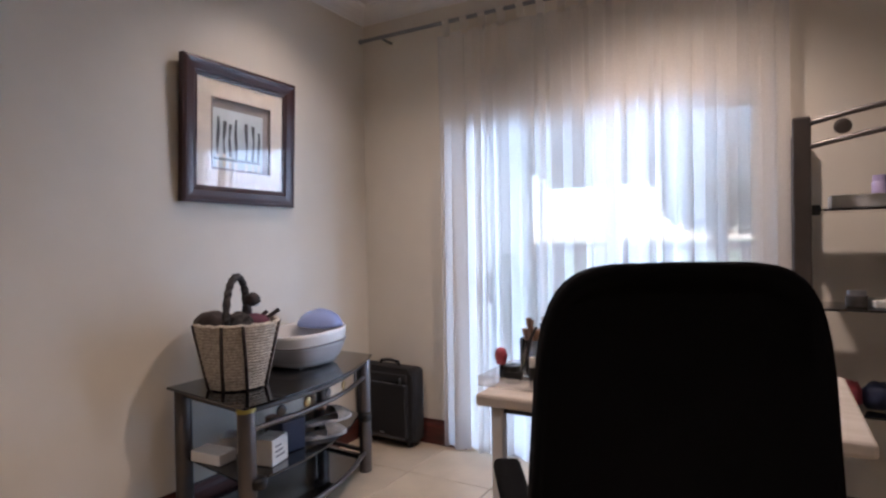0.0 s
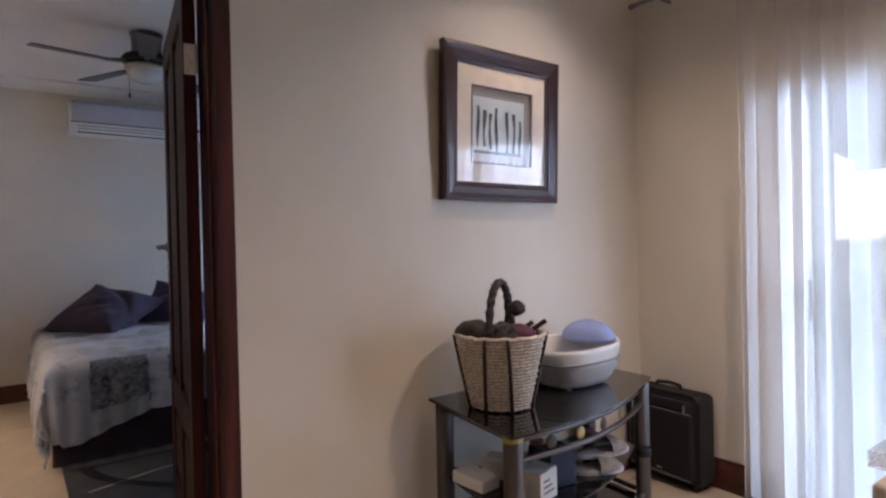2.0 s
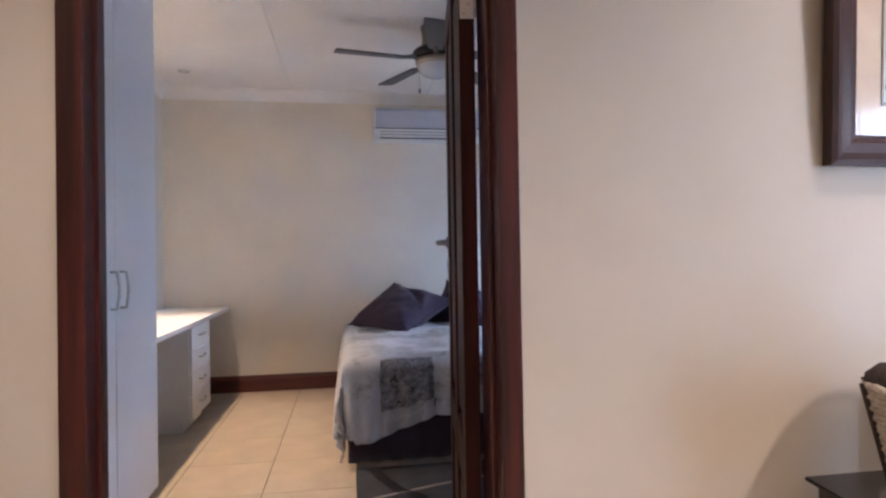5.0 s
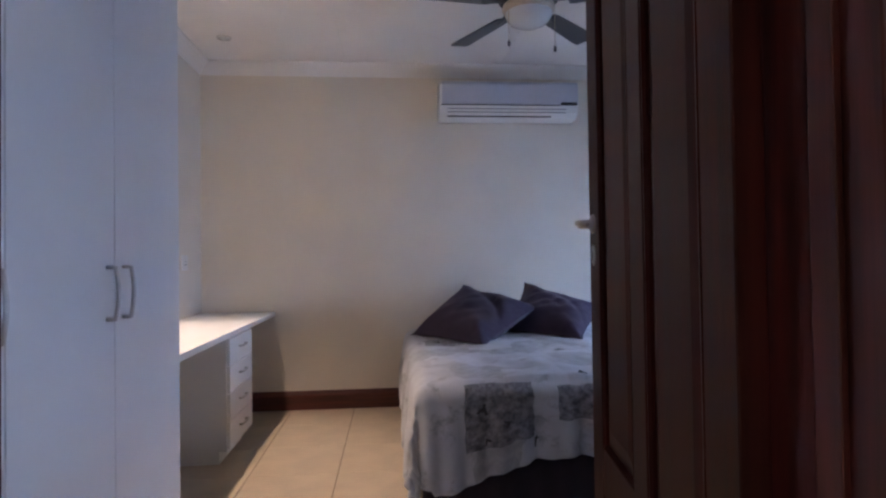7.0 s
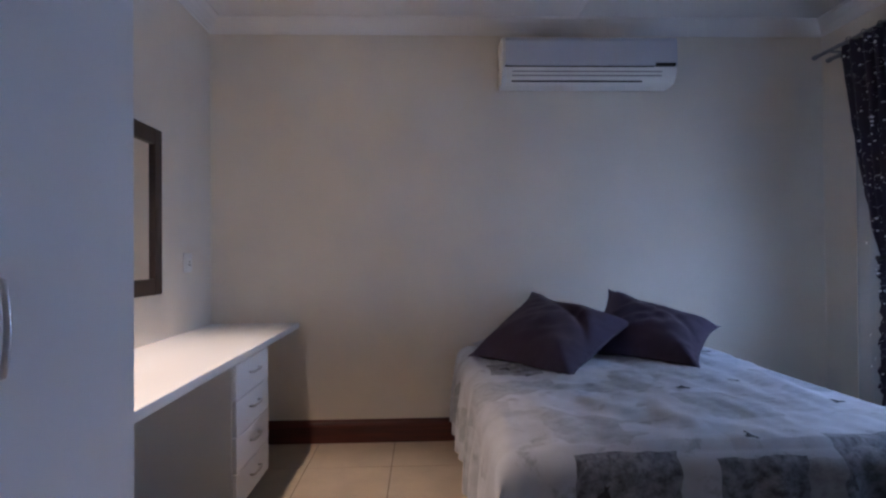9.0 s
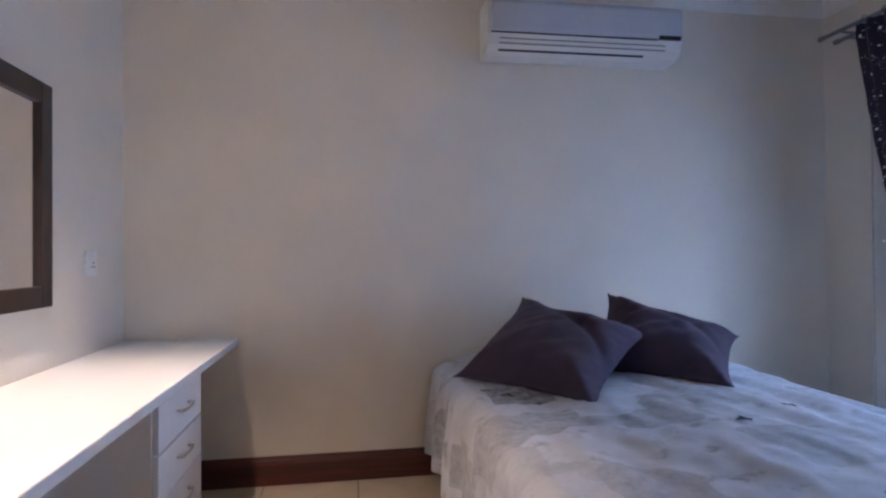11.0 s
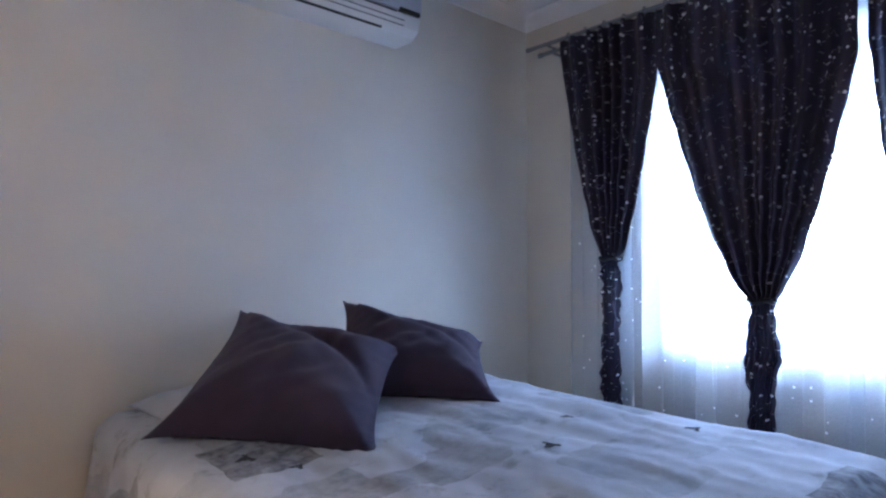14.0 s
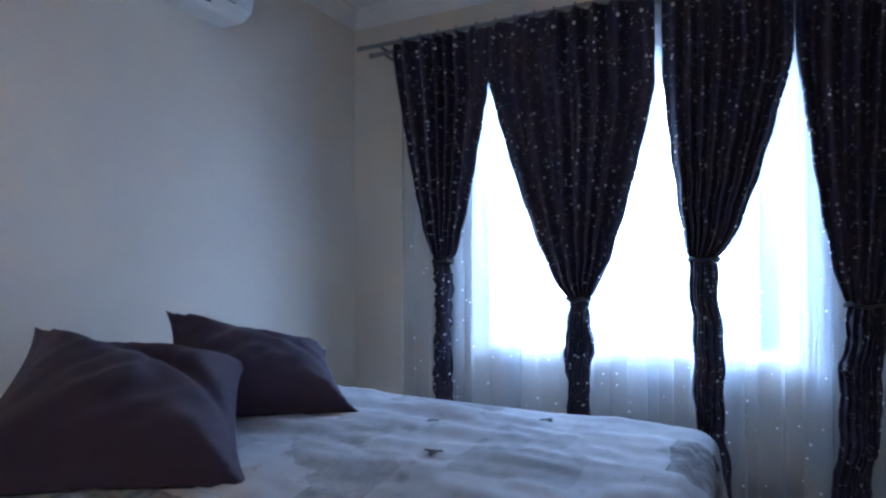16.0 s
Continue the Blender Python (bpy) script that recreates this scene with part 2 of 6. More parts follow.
COVE = [(0, -0.088), (0.006, -0.088), (0.012, -0.074), (0.03, -0.05), (0.055, -0.028), (0.082, -0.014), (0.086, -0.006), (0.086, 0), (0, 0)]
for name, p, across, along in (
    ("cornice_far", (XF, YL, H), (1, 0, 0), (0, YR - YL, 0)),
    ("cornice_window", (XF, YR, H), (0, -1, 0), (XB - XF, 0, 0)),
    ("cornice_desk", (XF, YL, H), (0, 1, 0), (XB - XF, 0, 0)),
    ("cornice_door", (XW, YS, H), (1, 0, 0), (0, YC - YS, 0)),
    ("cornice_curtain", (XW, YC, H), (0, -1, 0), (XE - XW, 0, 0)),
):
    tagged(part(name, prism(COVE, p, across, (0, 0, 1), along), M_CEIL), "white coved plaster cornice", "cornice", kind="structure")

SKIRT = [(0, 0), (0.02, 0), (0.02, 0.105), (0.016, 0.12), (0.011, 0.127), (0.008, 0.14), (0, 0.14)]
for name, p, across, along in (
    ("baseboard_far", (XF, YL, 0), (1, 0, 0), (0, YR - YL, 0)),
    ("baseboard_window", (XF + 0.02, YR, 0), (0, -1, 0), (XB - XF - 0.02, 0, 0)),
    ("baseboard_door", (XW, D1 + 0.02, 0), (1, 0, 0), (0, YC - D1 - 0.02, 0)),
    ("baseboard_curtain", (XW + 0.02, YC, 0), (0, -1, 0), (SX0 - 0.06 - XW - 0.02, 0, 0)),
):
    tagged(part(name, prism(SKIRT, p, across, (0, 0, 1), along), M_WOODH), "dark red wooden skirting board", "baseboard", kind="structure")


# ---- door, windows and other fixed pieces ----
def door():
    """Red-brown panelled door standing open into the bedroom, with its frame."""
    fr = tagged(new("door_frame"), "dark red varnished wooden door frame", "door frame", kind="structure")
    for name, y0, y1, s0, s1 in (("jamb", D0 + 0.002, D0 + 0.054, D0 + 0.054, D0 + 0.062), ("jamb", D1 - 0.052, D1 - 0.002, D1 - 0.062, D1 - 0.052)):
        j = box(XB - 0.055 if y0 > 1 else XB + 0.03, XW + 0.008, y0, y1, 0, DZ - 0.004, 0.003)
        part(name, j, M_WOOD, fr)
        part("stop", box(XW - 0.085, XW - 0.045, s0, s1, 0, DZ - 0.045, 0.002), M_WOOD, fr)
    part("head", box(XB - 0.004, XW + 0.008, D0 + 0.055, D1 - 0.053, DZ - 0.042, DZ - 0.004, 0.003), M_WOODH, fr)
    leaf = thing("door", "dark red panelled wooden door standing open", "door", (-2.318, 1.405, 0), 180 - 7.3, local=True)
    W, T, Hd = 0.84, 0.040, 2.085
    y0, y1 = -T / 2, T / 2
    part("stile", box(0, 0.105, y0, y1, 0.008, Hd, 0.003), M_DOOR, leaf)
    stile = part("stile", box(W - 0.105, W, y0, y1, 0.008, Hd, 0.003), M_DOOR, leaf)
    part("mullion", box(W / 2 - 0.045, W / 2 + 0.045, y0, y1, 0.20, Hd - 0.11, 0.003), M_DOOR, leaf)
    for z0, z1 in ((0.008, 0.20), (0.52, 0.64), (Hd - 0.11, Hd)):
        part("rail", box(0.105, W - 0.105, y0 + 0.001, y1 - 0.001, z0, z1, 0.003), M_DOOR, leaf)
    for a, b in ((0.105, W / 2 - 0.045), (W / 2 + 0.045, W - 0.105)):
        for c, d in ((0.20, 0.52), (0.64, Hd - 0.11)):
            p = box(a, b, -0.006, 0.006, c, d)
            for s in (-1, 1):
                vs = [bm_v for bm_v in ((a + 0.02, c + 0.02, 0.007), (b - 0.02, c + 0.02, 0.007), (b - 0.02, d - 0.02, 0.007), (a + 0.02, d - 0.02, 0.007))]
                lo = [p.verts.new((x, s * y, z)) for x, z, y in vs]
                hi = [p.verts.new((x + (0.035 if x < (a + b) / 2 else -0.035), s * 0.015, z + (0.035 if z < (c + d) / 2 else -0.035))) for x, z, y in vs]
                p.faces.new(hi)
                for k in range(4):
                    p.faces.new((lo[k], lo[(k + 1) % 4], hi[(k + 1) % 4], hi[k]))
            part("door_panel", p, M_DOOR, leaf)
            mo = bmesh.new()
            for s in (-1, 1):
                tube([(a + 0.008, s * 0.012, c + 0.008), (b - 0.008, s * 0.012, c + 0.008), (b - 0.008, s * 0.012, d - 0.008), (a + 0.008, s * 0.012, d - 0.008)], 0.008, mo, 6, closed=True)
            part("moulding", mo, M_DOOR, leaf)
    for s in (-1, 1):
        h = part("door_handle", lathe([(0, 0), (0.024, 0), (0.026, 0.004), (0.02, 0.009), (0.012, 0.012), (0.011, 0.04), (0, 0.042)], seg=20), M_BRASS, leaf, "worn satin nickel lever handle", True)
        h.matrix_basis = pose(W - 0.052, s * (T / 2), 1.20, -90 * s, 0, 0)
        lever = part("lever", tube([(W - 0.052, s * 0.058, 1.20), (W - 0.07, s * 0.064, 1.201), (W - 0.11, s * 0.064, 1.198), (W - 0.155, s * 0.06, 1.193)], [0.008, 0.0085, 0.008, 0.0065], seg=10), M_BRASS, leaf, "worn satin nickel lever", True)
        esc = part("keyhole_plate", lathe([(0, 0), (0.016, 0), (0.017, 0.003), (0.013, 0.005), (0.007, 0.005), (0.006, 0.001), (0, 0.001)], seg=20, sy=1.6), M_STEEL, leaf, "oval steel keyhole plate", True)
        esc.matrix_basis = pose(W - 0.052, s * (T / 2), 1.118, -90 * s, 0, 0)
        # solid black block, its colour gives the shade inside the keyhole
        part("keyhole", box(W - 0.056, W - 0.048, s * (T / 2 + 0.0035) - 0.002, s * (T / 2 + 0.0035) + 0.002, 1.106, 1.130, 0.001, seg=1), M_BLACK, leaf, "black block for the shaded keyhole")
    for z in (1.757, 0.22):
        hinge = part("hinge", box(-0.0025, 0.0005, -0.02, 0.017, z, z + 0.1, 0.0008, seg=1), M_PLASTIC, leaf, "pale steel butt hinge with screws")
        kn = bmesh.new()
        for k in range(5):
            rod((-0.004, -0.0215, z + 0.02 * k + 0.0015), (-0.004, -0.0215, z + 0.02 * k + 0.0185), 0.005, kn, 10)
        part("hinge_knuckle", kn, M_STEEL, hinge)
        for k, yy in enumerate((0.006, -0.006, 0.006, -0.006)):
            part("screw", rod((-0.0035, yy, z + 0.012 + 0.025 * k), (-0.002, yy, z + 0.012 + 0.025 * k), 0.0035, seg=10), M_STEEL, hinge)


door()

M_ROD = material("grey_steel_rod", (0.30, 0.31, 0.33), 0.35, 0.9, vary=0.05)
M_ALU = material("white_aluminium_frame", (0.72, 0.73, 0.74), 0.4, 0.0, vary=0.03)


def window(name, x0, x1, z0, z1, y, splits, label, bars=()):
    w = tagged(new(name), label, "window", kind="structure")
    f = 0.045
    for b in ((x0, x0 + f, z0, z1), (x1 - f, x1, z0, z1), (x0 + f, x1 - f, z0, z0 + f), (x0 + f, x1 - f, z1 - f, z1)):
        part("window_frame", box(b[0], b[1], y, y + 0.05, b[2], b[3], 0.003), M_ALU, w)
    for s in splits:
        part("mullion", box(s - 0.03, s + 0.03, y + 0.002, y + 0.048, z0 + f, z1 - f, 0.003), M_ALU, w)
    for z in bars:
        edges = [x0 + f] + [v for s in splits for v in (s - 0.03, s + 0.03)] + [x1 - f]
        for a, b in zip(edges[::2], edges[1::2]):
            part("transom", box(a, b, y + 0.004, y + 0.046, z - 0.02, z + 0.02, 0.003), M_ALU, w)
    edges = [x0 + f] + list(splits) + [x1 - f]
    for a, b in zip(edges, edges[1:]):
        pane = part("pane", box(a, b, y + 0.022, y + 0.028, z0 + f, z1 - f), M_GLASS, w)
        pane.visible_shadow = False
    return w


w1 = window("window_1", WX0, WX1, WZ0, WZ1, YR + 0.10, (-4.40,), "white framed bedroom window in bright daylight")
part("window_sill", box(WX0 + 0.002, WX1 - 0.002, YR - 0.02, YR + 0.098, WZ0 + 0.001, WZ0 + 0.02, 0.004), M_WHITE, w1)
part("window_catch", box(-4.415, -4.365, YR + 0.075, YR + 0.0995, WZ1 - 0.085, WZ1 - 0.046, 0.004), M_STEEL, w1, "small grey window catch")
w2 = window("window_2", SX0, SX1, 0.0, SZ1, YC + 0.08, (-0.67,), "white framed glass sliding door to a bright veranda")
part("door_handle", box(-1.372, -1.352, YC + 0.05, YC + 0.078, 0.82, 1.0, 0.004), M_BLACK, w2)

# ceiling joint strips
for y in (0.62, 1.82):
    tagged(part("ceiling_strip", box(XF + 0.09, XB - 0.01, y - 0.012, y + 0.012, H - 0.008, H - 0.0005, 0.002), M_CEIL), "narrow white ceiling board joint strip", "trim", kind="structure")


def downlight(x, y, on):
    d = thing("downlight", "small round recessed ceiling downlight, " + ("switched on" if on else "switched off"), "downlight", (x, y, H), group="downlights")
    part("ring", lathe([(0.034, 0.03), (0.034, -0.002), (0.040, -0.007), (0.047, -0.006), (0.049, 0)], (x, y, H - 0.0005), 28), M_STEEL, d, smooth=True)
    part("bulb", lathe([(0, -0.001), (0.03, -0.001), (0.033, 0.006), (0.033, 0.02)], (x, y, H - 0.004), 20), M_BULB if on else M_OPAL, d, "glowing warm bulb" if on else "unlit glass bulb")


M_OPAL = material("frosted_glass", (0.66, 0.70, 0.72), 0.25, vary=0.03)
M_BULB = glowing("warm_bulb", (1.0, 0.82, 0.6), 6.0)
# (-1.0, 0.6) and (0.7, 0.4) are added fittings, out of view
for x, y in ((-5.56, -0.13), (-4.45, -0.13), (-1.66, 2.72), (-0.4, 2.85), (-1.0, 0.6), (0.7, 0.4)):
    downlight(x, y, x != -5.56)


# ---- bedroom ----
def bow_handle(p, q, out, parent, r=0.005, name="handle"):
    """A bowed bar handle from p to q standing off by out."""
    p, q, out = Vector(p), Vector(q), Vector(out)
    pts = [p, p + out * 0.6] + [p.lerp(q, k / 8) + out * (0.75 + 0.25 * math.sin(math.pi * k / 8)) for k in range(9)] + [q + out * 0.6, q]
    return part(name, tube(pts, r, seg=8), M_STEEL, parent, "brushed steel bow handle", True)


def wardrobe():
    y1, top = 0.19, 2.50
    w = thing("wardrobe", "tall white built-in wardrobe with steel bow handles", "wardrobe", (-3.07, -0.1, 0))
    part("body", box(-3.818, XB - 0.012, YL + 0.003, y1 - 0.022, 0.09, top), M_WHITE, w)
    part("plinth", box(-3.81, XB - 0.02, YL + 0.02, y1 - 0.06, 0, 0.09), M_WHITE, w)
    part("filler", box(-3.818, XB - 0.012, YL + 0.003, y1 - 0.03, top, H - 0.0885), M_WHITE, w)
    edges = (-3.823, -3.33, -2.87, -2.409)
    for k in range(3):
        a, b = edges[k] + 0.002, edges[k + 1] - 0.002
        d = part("cabinet_door", box(a, b, y1 - 0.019, y1, 0.075, top - 0.003, 0.0025), M_WHITE, w)
        hx = b - 0.045 if k == 0 else a + 0.045
        bow_handle((hx, y1 - 0.001, 0.962), (hx, y1 - 0.001, 1.105), (0, 0.032, 0), d, 0.0055)


wardrobe()


def desk():
    d = thing("desk", "white built-in desk with a drawer pedestal", "desk", (-5, -0.2, 0))
    part("worktop", box(XF + 0.003, -3.827, YL + 0.003, 0.085, 0.704, 0.737, 0.004), M_WHITE, d)
    ped = part("pedestal", box(-5.43, -4.93, YL + 0.01, 0.045, 0.07, 0.703, 0.002), M_WHITE, d)
    part("plinth", box(-5.42, -4.94, YL + 0.02, 0.0, 0, 0.07), M_WHITE, d)
    part("support_panel", box(-3.85, -3.832, YL + 0.01, 0.05, 0, 0.703, 0.002), M_WHITE, d)
    for k in range(4):
        z0 = 0.085 + k * 0.152
        dr = part("drawer", box(-5.428, -4.932, 0.046, 0.065, z0, z0 + 0.148, 0.003), M_WHITE, d)
        bow_handle((-5.245, 0.064, z0 + 0.085), (-5.115, 0.064, z0 + 0.085), (0, 0.026, 0), dr)


desk()


def mirror():
    m = thing("wall_mirror", "wall mirror in a wide dark wooden frame", "mirror", (-4.95, YL, 0.95))
    x0, x1, z0, z1, y = -5.35, -4.55, 0.965, 1.755, YL + 0.002
    f = 0.075
    for a, b, c, d in ((x0, x0 + f, z0, z1), (x1 - f, x1, z0, z1), (x0 + f, x1 - f, z0, z0 + f), (x0 + f, x1 - f, z1 - f, z1)):
        part("frame", box(a, b, y, y + 0.028, c, d, 0.004), M_DARKWOOD, m)
    part("glass", box(x0 + f - 0.005, x1 - f + 0.005, y, y + 0.012, z0 + f - 0.005, z1 - f + 0.005), M_MIRROR, m, "silvered mirror glass")


M_DARKWOOD = material("espresso_wood", (0.030, 0.018, 0.016), 0.4, vary=0.2, scale=4, stretch=(6, 6, 1), coat=0.15)
M_MIRROR = material("mirror", (0.9, 0.9, 0.9), 0.02, 1.0, vary=0.0, bump=0.0)
M_MIRROR.node_tree.nodes["Principled BSDF"].inputs["Roughness"].default_value = 0.01
mirror()

so = thing("wall_socket", "white plastic wall socket above the desk", "socket", (-5.72, YL, 1.10))
part("plate", box(-5.765, -5.66, YL + 0.001, YL + 0.011, 1.06, 1.165, 0.003), M_PLASTIC, so)
# solid black pegs, coloured for the shade inside the socket holes
for x, z in ((-5.735, 1.10), (-5.715, 1.10), (-5.725, 1.118)):
    part("hole_shade", rod((x, YL + 0.0105, z), (x, YL + 0.0125, z), 0.004, seg=10), M_BLACK, so)
for x in (-5.74, -5.69):
    part("switch", box(x - 0.012, x + 0.012, YL + 0.0112, YL + 0.016, 1.133, 1.155, 0.002), M_PLASTIC, so)


def air_conditioner():
    y0, y1, z0, z1 = 1.325, 2.375, 2.165, 2.435
    x = XF + 0.002
    a = thing("air_conditioner", "white wall-mounted split air conditioner unit", "air conditioner", (x, 1.83, z0))
    prof = [(0, 0.000), (0.11, 0.000), (0.140, 0.008), (0.175, 0.035), (0.190, 0.090), (0.190, 0.246), (0.175, 0.267), (0.15, 0.271), (0, 0.271)]
    body = part("body", prism(prof, (x, y0, z0), (1, 0, 0), (0, 0, 1), (0, y1 - y0, 0)), M_PLASTIC, a)
    front = [(0.189, 0.097), (0.204, 0.100), (0.206, 0.115), (0.206, 0.238), (0.195, 0.258), (0.18, 0.269), (0.176, 0.262), (0.19, 0.238)]
    part("front_panel", prism(front, (x, y0 + 0.02, z0), (1, 0, 0), (0, 0, 1), (0, y1 - y0 - 0.024, 0)), M_ACBLUE, a, "pale blue-grey front panel")
    # black strip for the shade in the gap below the front panel
    part("panel_gap_shade", box(x + 0.1905, x + 0.1925, y0 + 0.012, y1 - 0.14, z0 + 0.089, z0 + 0.0965), M_BLACK, a)
    part("display", box(x + 0.19, x + 0.2075, y1 - 0.135, y1 - 0.012, z0 + 0.092, z0 + 0.113, 0.003), M_BLACK, a, "small black display strip")
    # thin solid bars, coloured dark for the shade inside the outlet slots
    for k in range(3):
        zz = z0 + 0.017 + 0.023 * k
        xx = x + (0.140 + 0.035 * (zz - z0 - 0.008) / 0.027 if zz < z0 + 0.035 else 0.175 + 0.015 * (zz - z0 - 0.035) / 0.055)
        sl = box(-0.006, 0.006, y0 + 0.06, y1 - (0.2 if k == 0 else 0.09), -0.0026 if k == 0 else -0.0018, 0.0026 if k == 0 else 0.0018)
        o = part("slot_shade_bar", sl, M_BLACK if k == 0 else M_GREY, a, "dark bar for a shaded outlet slot")
        o.matrix_basis = pose(xx - 0.002, 0, zz, 0, -40, 0)


M_ACBLUE = material("blue_grey_plastic", (0.50, 0.53, 0.60), 0.35, vary=0.02)
M_GREY = material("grey_plastic", (0.22, 0.22, 0.23), 0.45, vary=0.05)
air_conditioner()


def ceiling_fan():
    cx, cy = -4.50, 1.665
    f = thing("ceiling_fan", "steel ceiling fan with five grey blades and a glass light", "ceiling fan", (cx, cy, 2.3))
    part("canopy", lathe([(0.098, 0), (0.098, -0.012), (0.092, -0.02), (0.088, -0.09), (0.093, -0.125), (0.08, -0.14), (0, -0.14)], (cx, cy, H - 0.001), 32), M_FANBODY, f, "grey steel bell mounted on the ceiling", smooth=True)
    part("motor", lathe([(0, 0.035), (0.08, 0.035), (0.135, 0.026), (0.150, 0.008), (0.150, -0.012), (0.13, -0.026), (0, -0.026)], (cx, cy, 2.425), 36), M_BLACK, f, "black motor housing", smooth=True)
    part("collar", lathe([(0.09, 0.02), (0.128, 0.012), (0.134, -0.006), (0.122, -0.028), (0.09, -0.03)], (cx, cy, 2.378), 36), M_BRASSY, f, "pale metal light collar", smooth=True)
    part("light_bowl", lathe([(0.118, 0), (0.115, -0.022), (0.094, -0.05), (0.052, -0.069), (0, -0.075)], (cx, cy, 2.352), 36), M_OPAL, f, "frosted glass light bowl, off", smooth=True)
    for k in range(5):
        a = radians(207 + 72 * k)
        c, s = math.cos(a), math.sin(a)
        tilt = radians(-9)

        def blade(u, v, c=c, s=s):
            r = 0.20 + 0.44 * u
            w = (0.046 + 0.018 * u) * (2 * v - 1) * (1 if 0.02 < u < 0.97 else 0.86)
            return (cx + r * c - w * s * math.cos(tilt), cy + r * s + w * c * math.cos(tilt), 2.392 + w * math.sin(tilt))

        thicken(part("blade", sheet(blade, 16, 4), M_BLADE, f), 0.007)
        arm = tube([(cx + 0.11 * c, cy + 0.11 * s, 2.405), (cx + 0.17 * c, cy + 0.17 * s, 2.400), (cx + 0.25 * c, cy + 0.25 * s, 2.387)], [0.018, 0.014, 0.01], seg=8)
        part("blade_iron", arm, M_FANBODY, f)
    for dx, dy, z in ((0.06, -0.115, 2.19), (0.05, 0.12, 2.17)):
        ch = part("pull_chain", rod((cx + dx, cy + dy, z), (cx + dx, cy + dy, 2.36), 0.0018, seg=6), M_BRASSY, f)
        part("pull_knob", lathe([(0, 0), (0.007, 0.004), (0.008, 0.02), (0.004, 0.032), (0, 0.034)], (cx + dx, cy + dy, z - 0.032), 10), M_FANBODY, ch)


M_FANBODY = material("dark_brushed_metal", (0.20, 0.20, 0.21), 0.38, 0.9, vary=0.06)
M_BRASSY = material("champagne_metal", (0.52, 0.47, 0.38), 0.3, 1.0, vary=0.06)
M_BLADE = material("grey_fan_blade", (0.085, 0.09, 0.105), 0.45, vary=0.08, scale=4)
ceiling_fan()


# ---- bed ----
BX0, BX1, BY0, BY1, BZ = -6.02, -4.08, 1.05, 2.54, 0.570  # head, foot, sides, top


def quilt_print():
    """Pale grey-blue patchwork print with dark floral blocks."""
    m = material("printed_bedspread", (0.55, 0.58, 0.64), 0.85, vary=0.06, scale=9, bump=0.25, bscale=260, sheen=0.2)
    n, l = m.node_tree.nodes, m.node_tree.links
    b = n["Principled BSDF"]
    was = b.inputs["Base Color"].links[0].from_socket
    co = n.new("ShaderNodeUVMap")
    co.uv_map = "cloth"

    def node(kind, **at):
        o = n.new(kind)
        for key, value in at.items():
            o.inputs[key].default_value = value
        return o

    warp = node("ShaderNodeTexNoise", Scale=9.0, Detail=3.0)
    l.new(co.outputs["UV"], warp.inputs["Vector"])
    add = n.new("ShaderNodeVectorMath")
    add.operation = "MULTIPLY_ADD"
    l.new(warp.outputs["Color"], add.inputs[0])
    add.inputs[1].default_value = (0.05, 0.05, 0)
    l.new(co.outputs["UV"], add.inputs[2])
    br = node("ShaderNodeTexVoronoi", Scale=3.6, Randomness=0.62)
    br.distance = "CHEBYCHEV"
    l.new(add.outputs["Vector"], br.inputs["Vector"])
    block = n.new("ShaderNodeValToRGB")
    block.color_ramp.elements[0].position, block.color_ramp.elements[1].position = 0.30, 0.80
    l.new(br.outputs["Color"], block.inputs["Fac"])
    flo = node("ShaderNodeTexNoise", Scale=26.0, Detail=5.0, Roughness=0.65)
    l.new(co.outputs["UV"], flo.inputs["Vector"])
    fr = n.new("ShaderNodeValToRGB")
    fr.color_ramp.elements[0].position, fr.color_ramp.elements[1].position = 0.36, 0.62
    fr.color_ramp.elements[0].color, fr.color_ramp.elements[1].color = (1, 1, 1, 1), (0.5, 0.5, 0.5, 1)
    l.new(flo.outputs["Fac"], fr.inputs["Fac"])
    # large floral blocks: along the cloth from the head, across it
    xyz = n.new("ShaderNodeSeparateXYZ")
    l.new(add.outputs["Vector"], xyz.inputs[0])
    soft = n.new("ShaderNodeMath")
    soft.operation, soft.inputs[1].default_value = "MULTIPLY", 0.6
    l.new(block.outputs["Color"], soft.inputs[0])
    strong = soft.outputs[0]
    for u0, u1, v0, v1 in ((1.90, 2.2, 2.46, 2.76), (1.84, 2.16, 3.22, 3.56), (1.93, 2.12, 2.86, 3.12), (0.62, 0.90, 2.36, 2.60)):
        tests = []
        for socket, limit, way in (("X", u0, "GREATER_THAN"), ("X", u1, "LESS_THAN"), ("Y", v0, "GREATER_THAN"), ("Y", v1, "LESS_THAN")):
            t = n.new("ShaderNodeMath")
            t.operation, t.inputs[1].default_value = way, limit + 0.025
            l.new(xyz.outputs[socket], t.inputs[0])
            tests.append(t.outputs[0])
        while len(tests) > 1:
            t = n.new("ShaderNodeMath")
            t.operation = "MULTIPLY"
            l.new(tests.pop(), t.inputs[0])
            l.new(tests.pop(), t.inputs[1])
            tests.append(t.outputs[0])
        t = n.new("ShaderNodeMath")
        t.operation = "MAXIMUM"
        l.new(strong, t.inputs[0])
        l.new(tests[0], t.inputs[1])
        strong = t.outputs[0]
    mul = n.new("ShaderNodeMath")
    mul.operation = "MULTIPLY"
    l.new(strong, mul.inputs[0])
    l.new(fr.outputs["Color"], mul.inputs[1])
    # scattered small motifs on the pale ground
    sm = node("ShaderNodeTexNoise", Scale=9.0, Detail=6.0, Roughness=0.7)
    l.new(add.outputs["Vector"], sm.inputs["Vector"])
    sr = n.new("ShaderNodeValToRGB")
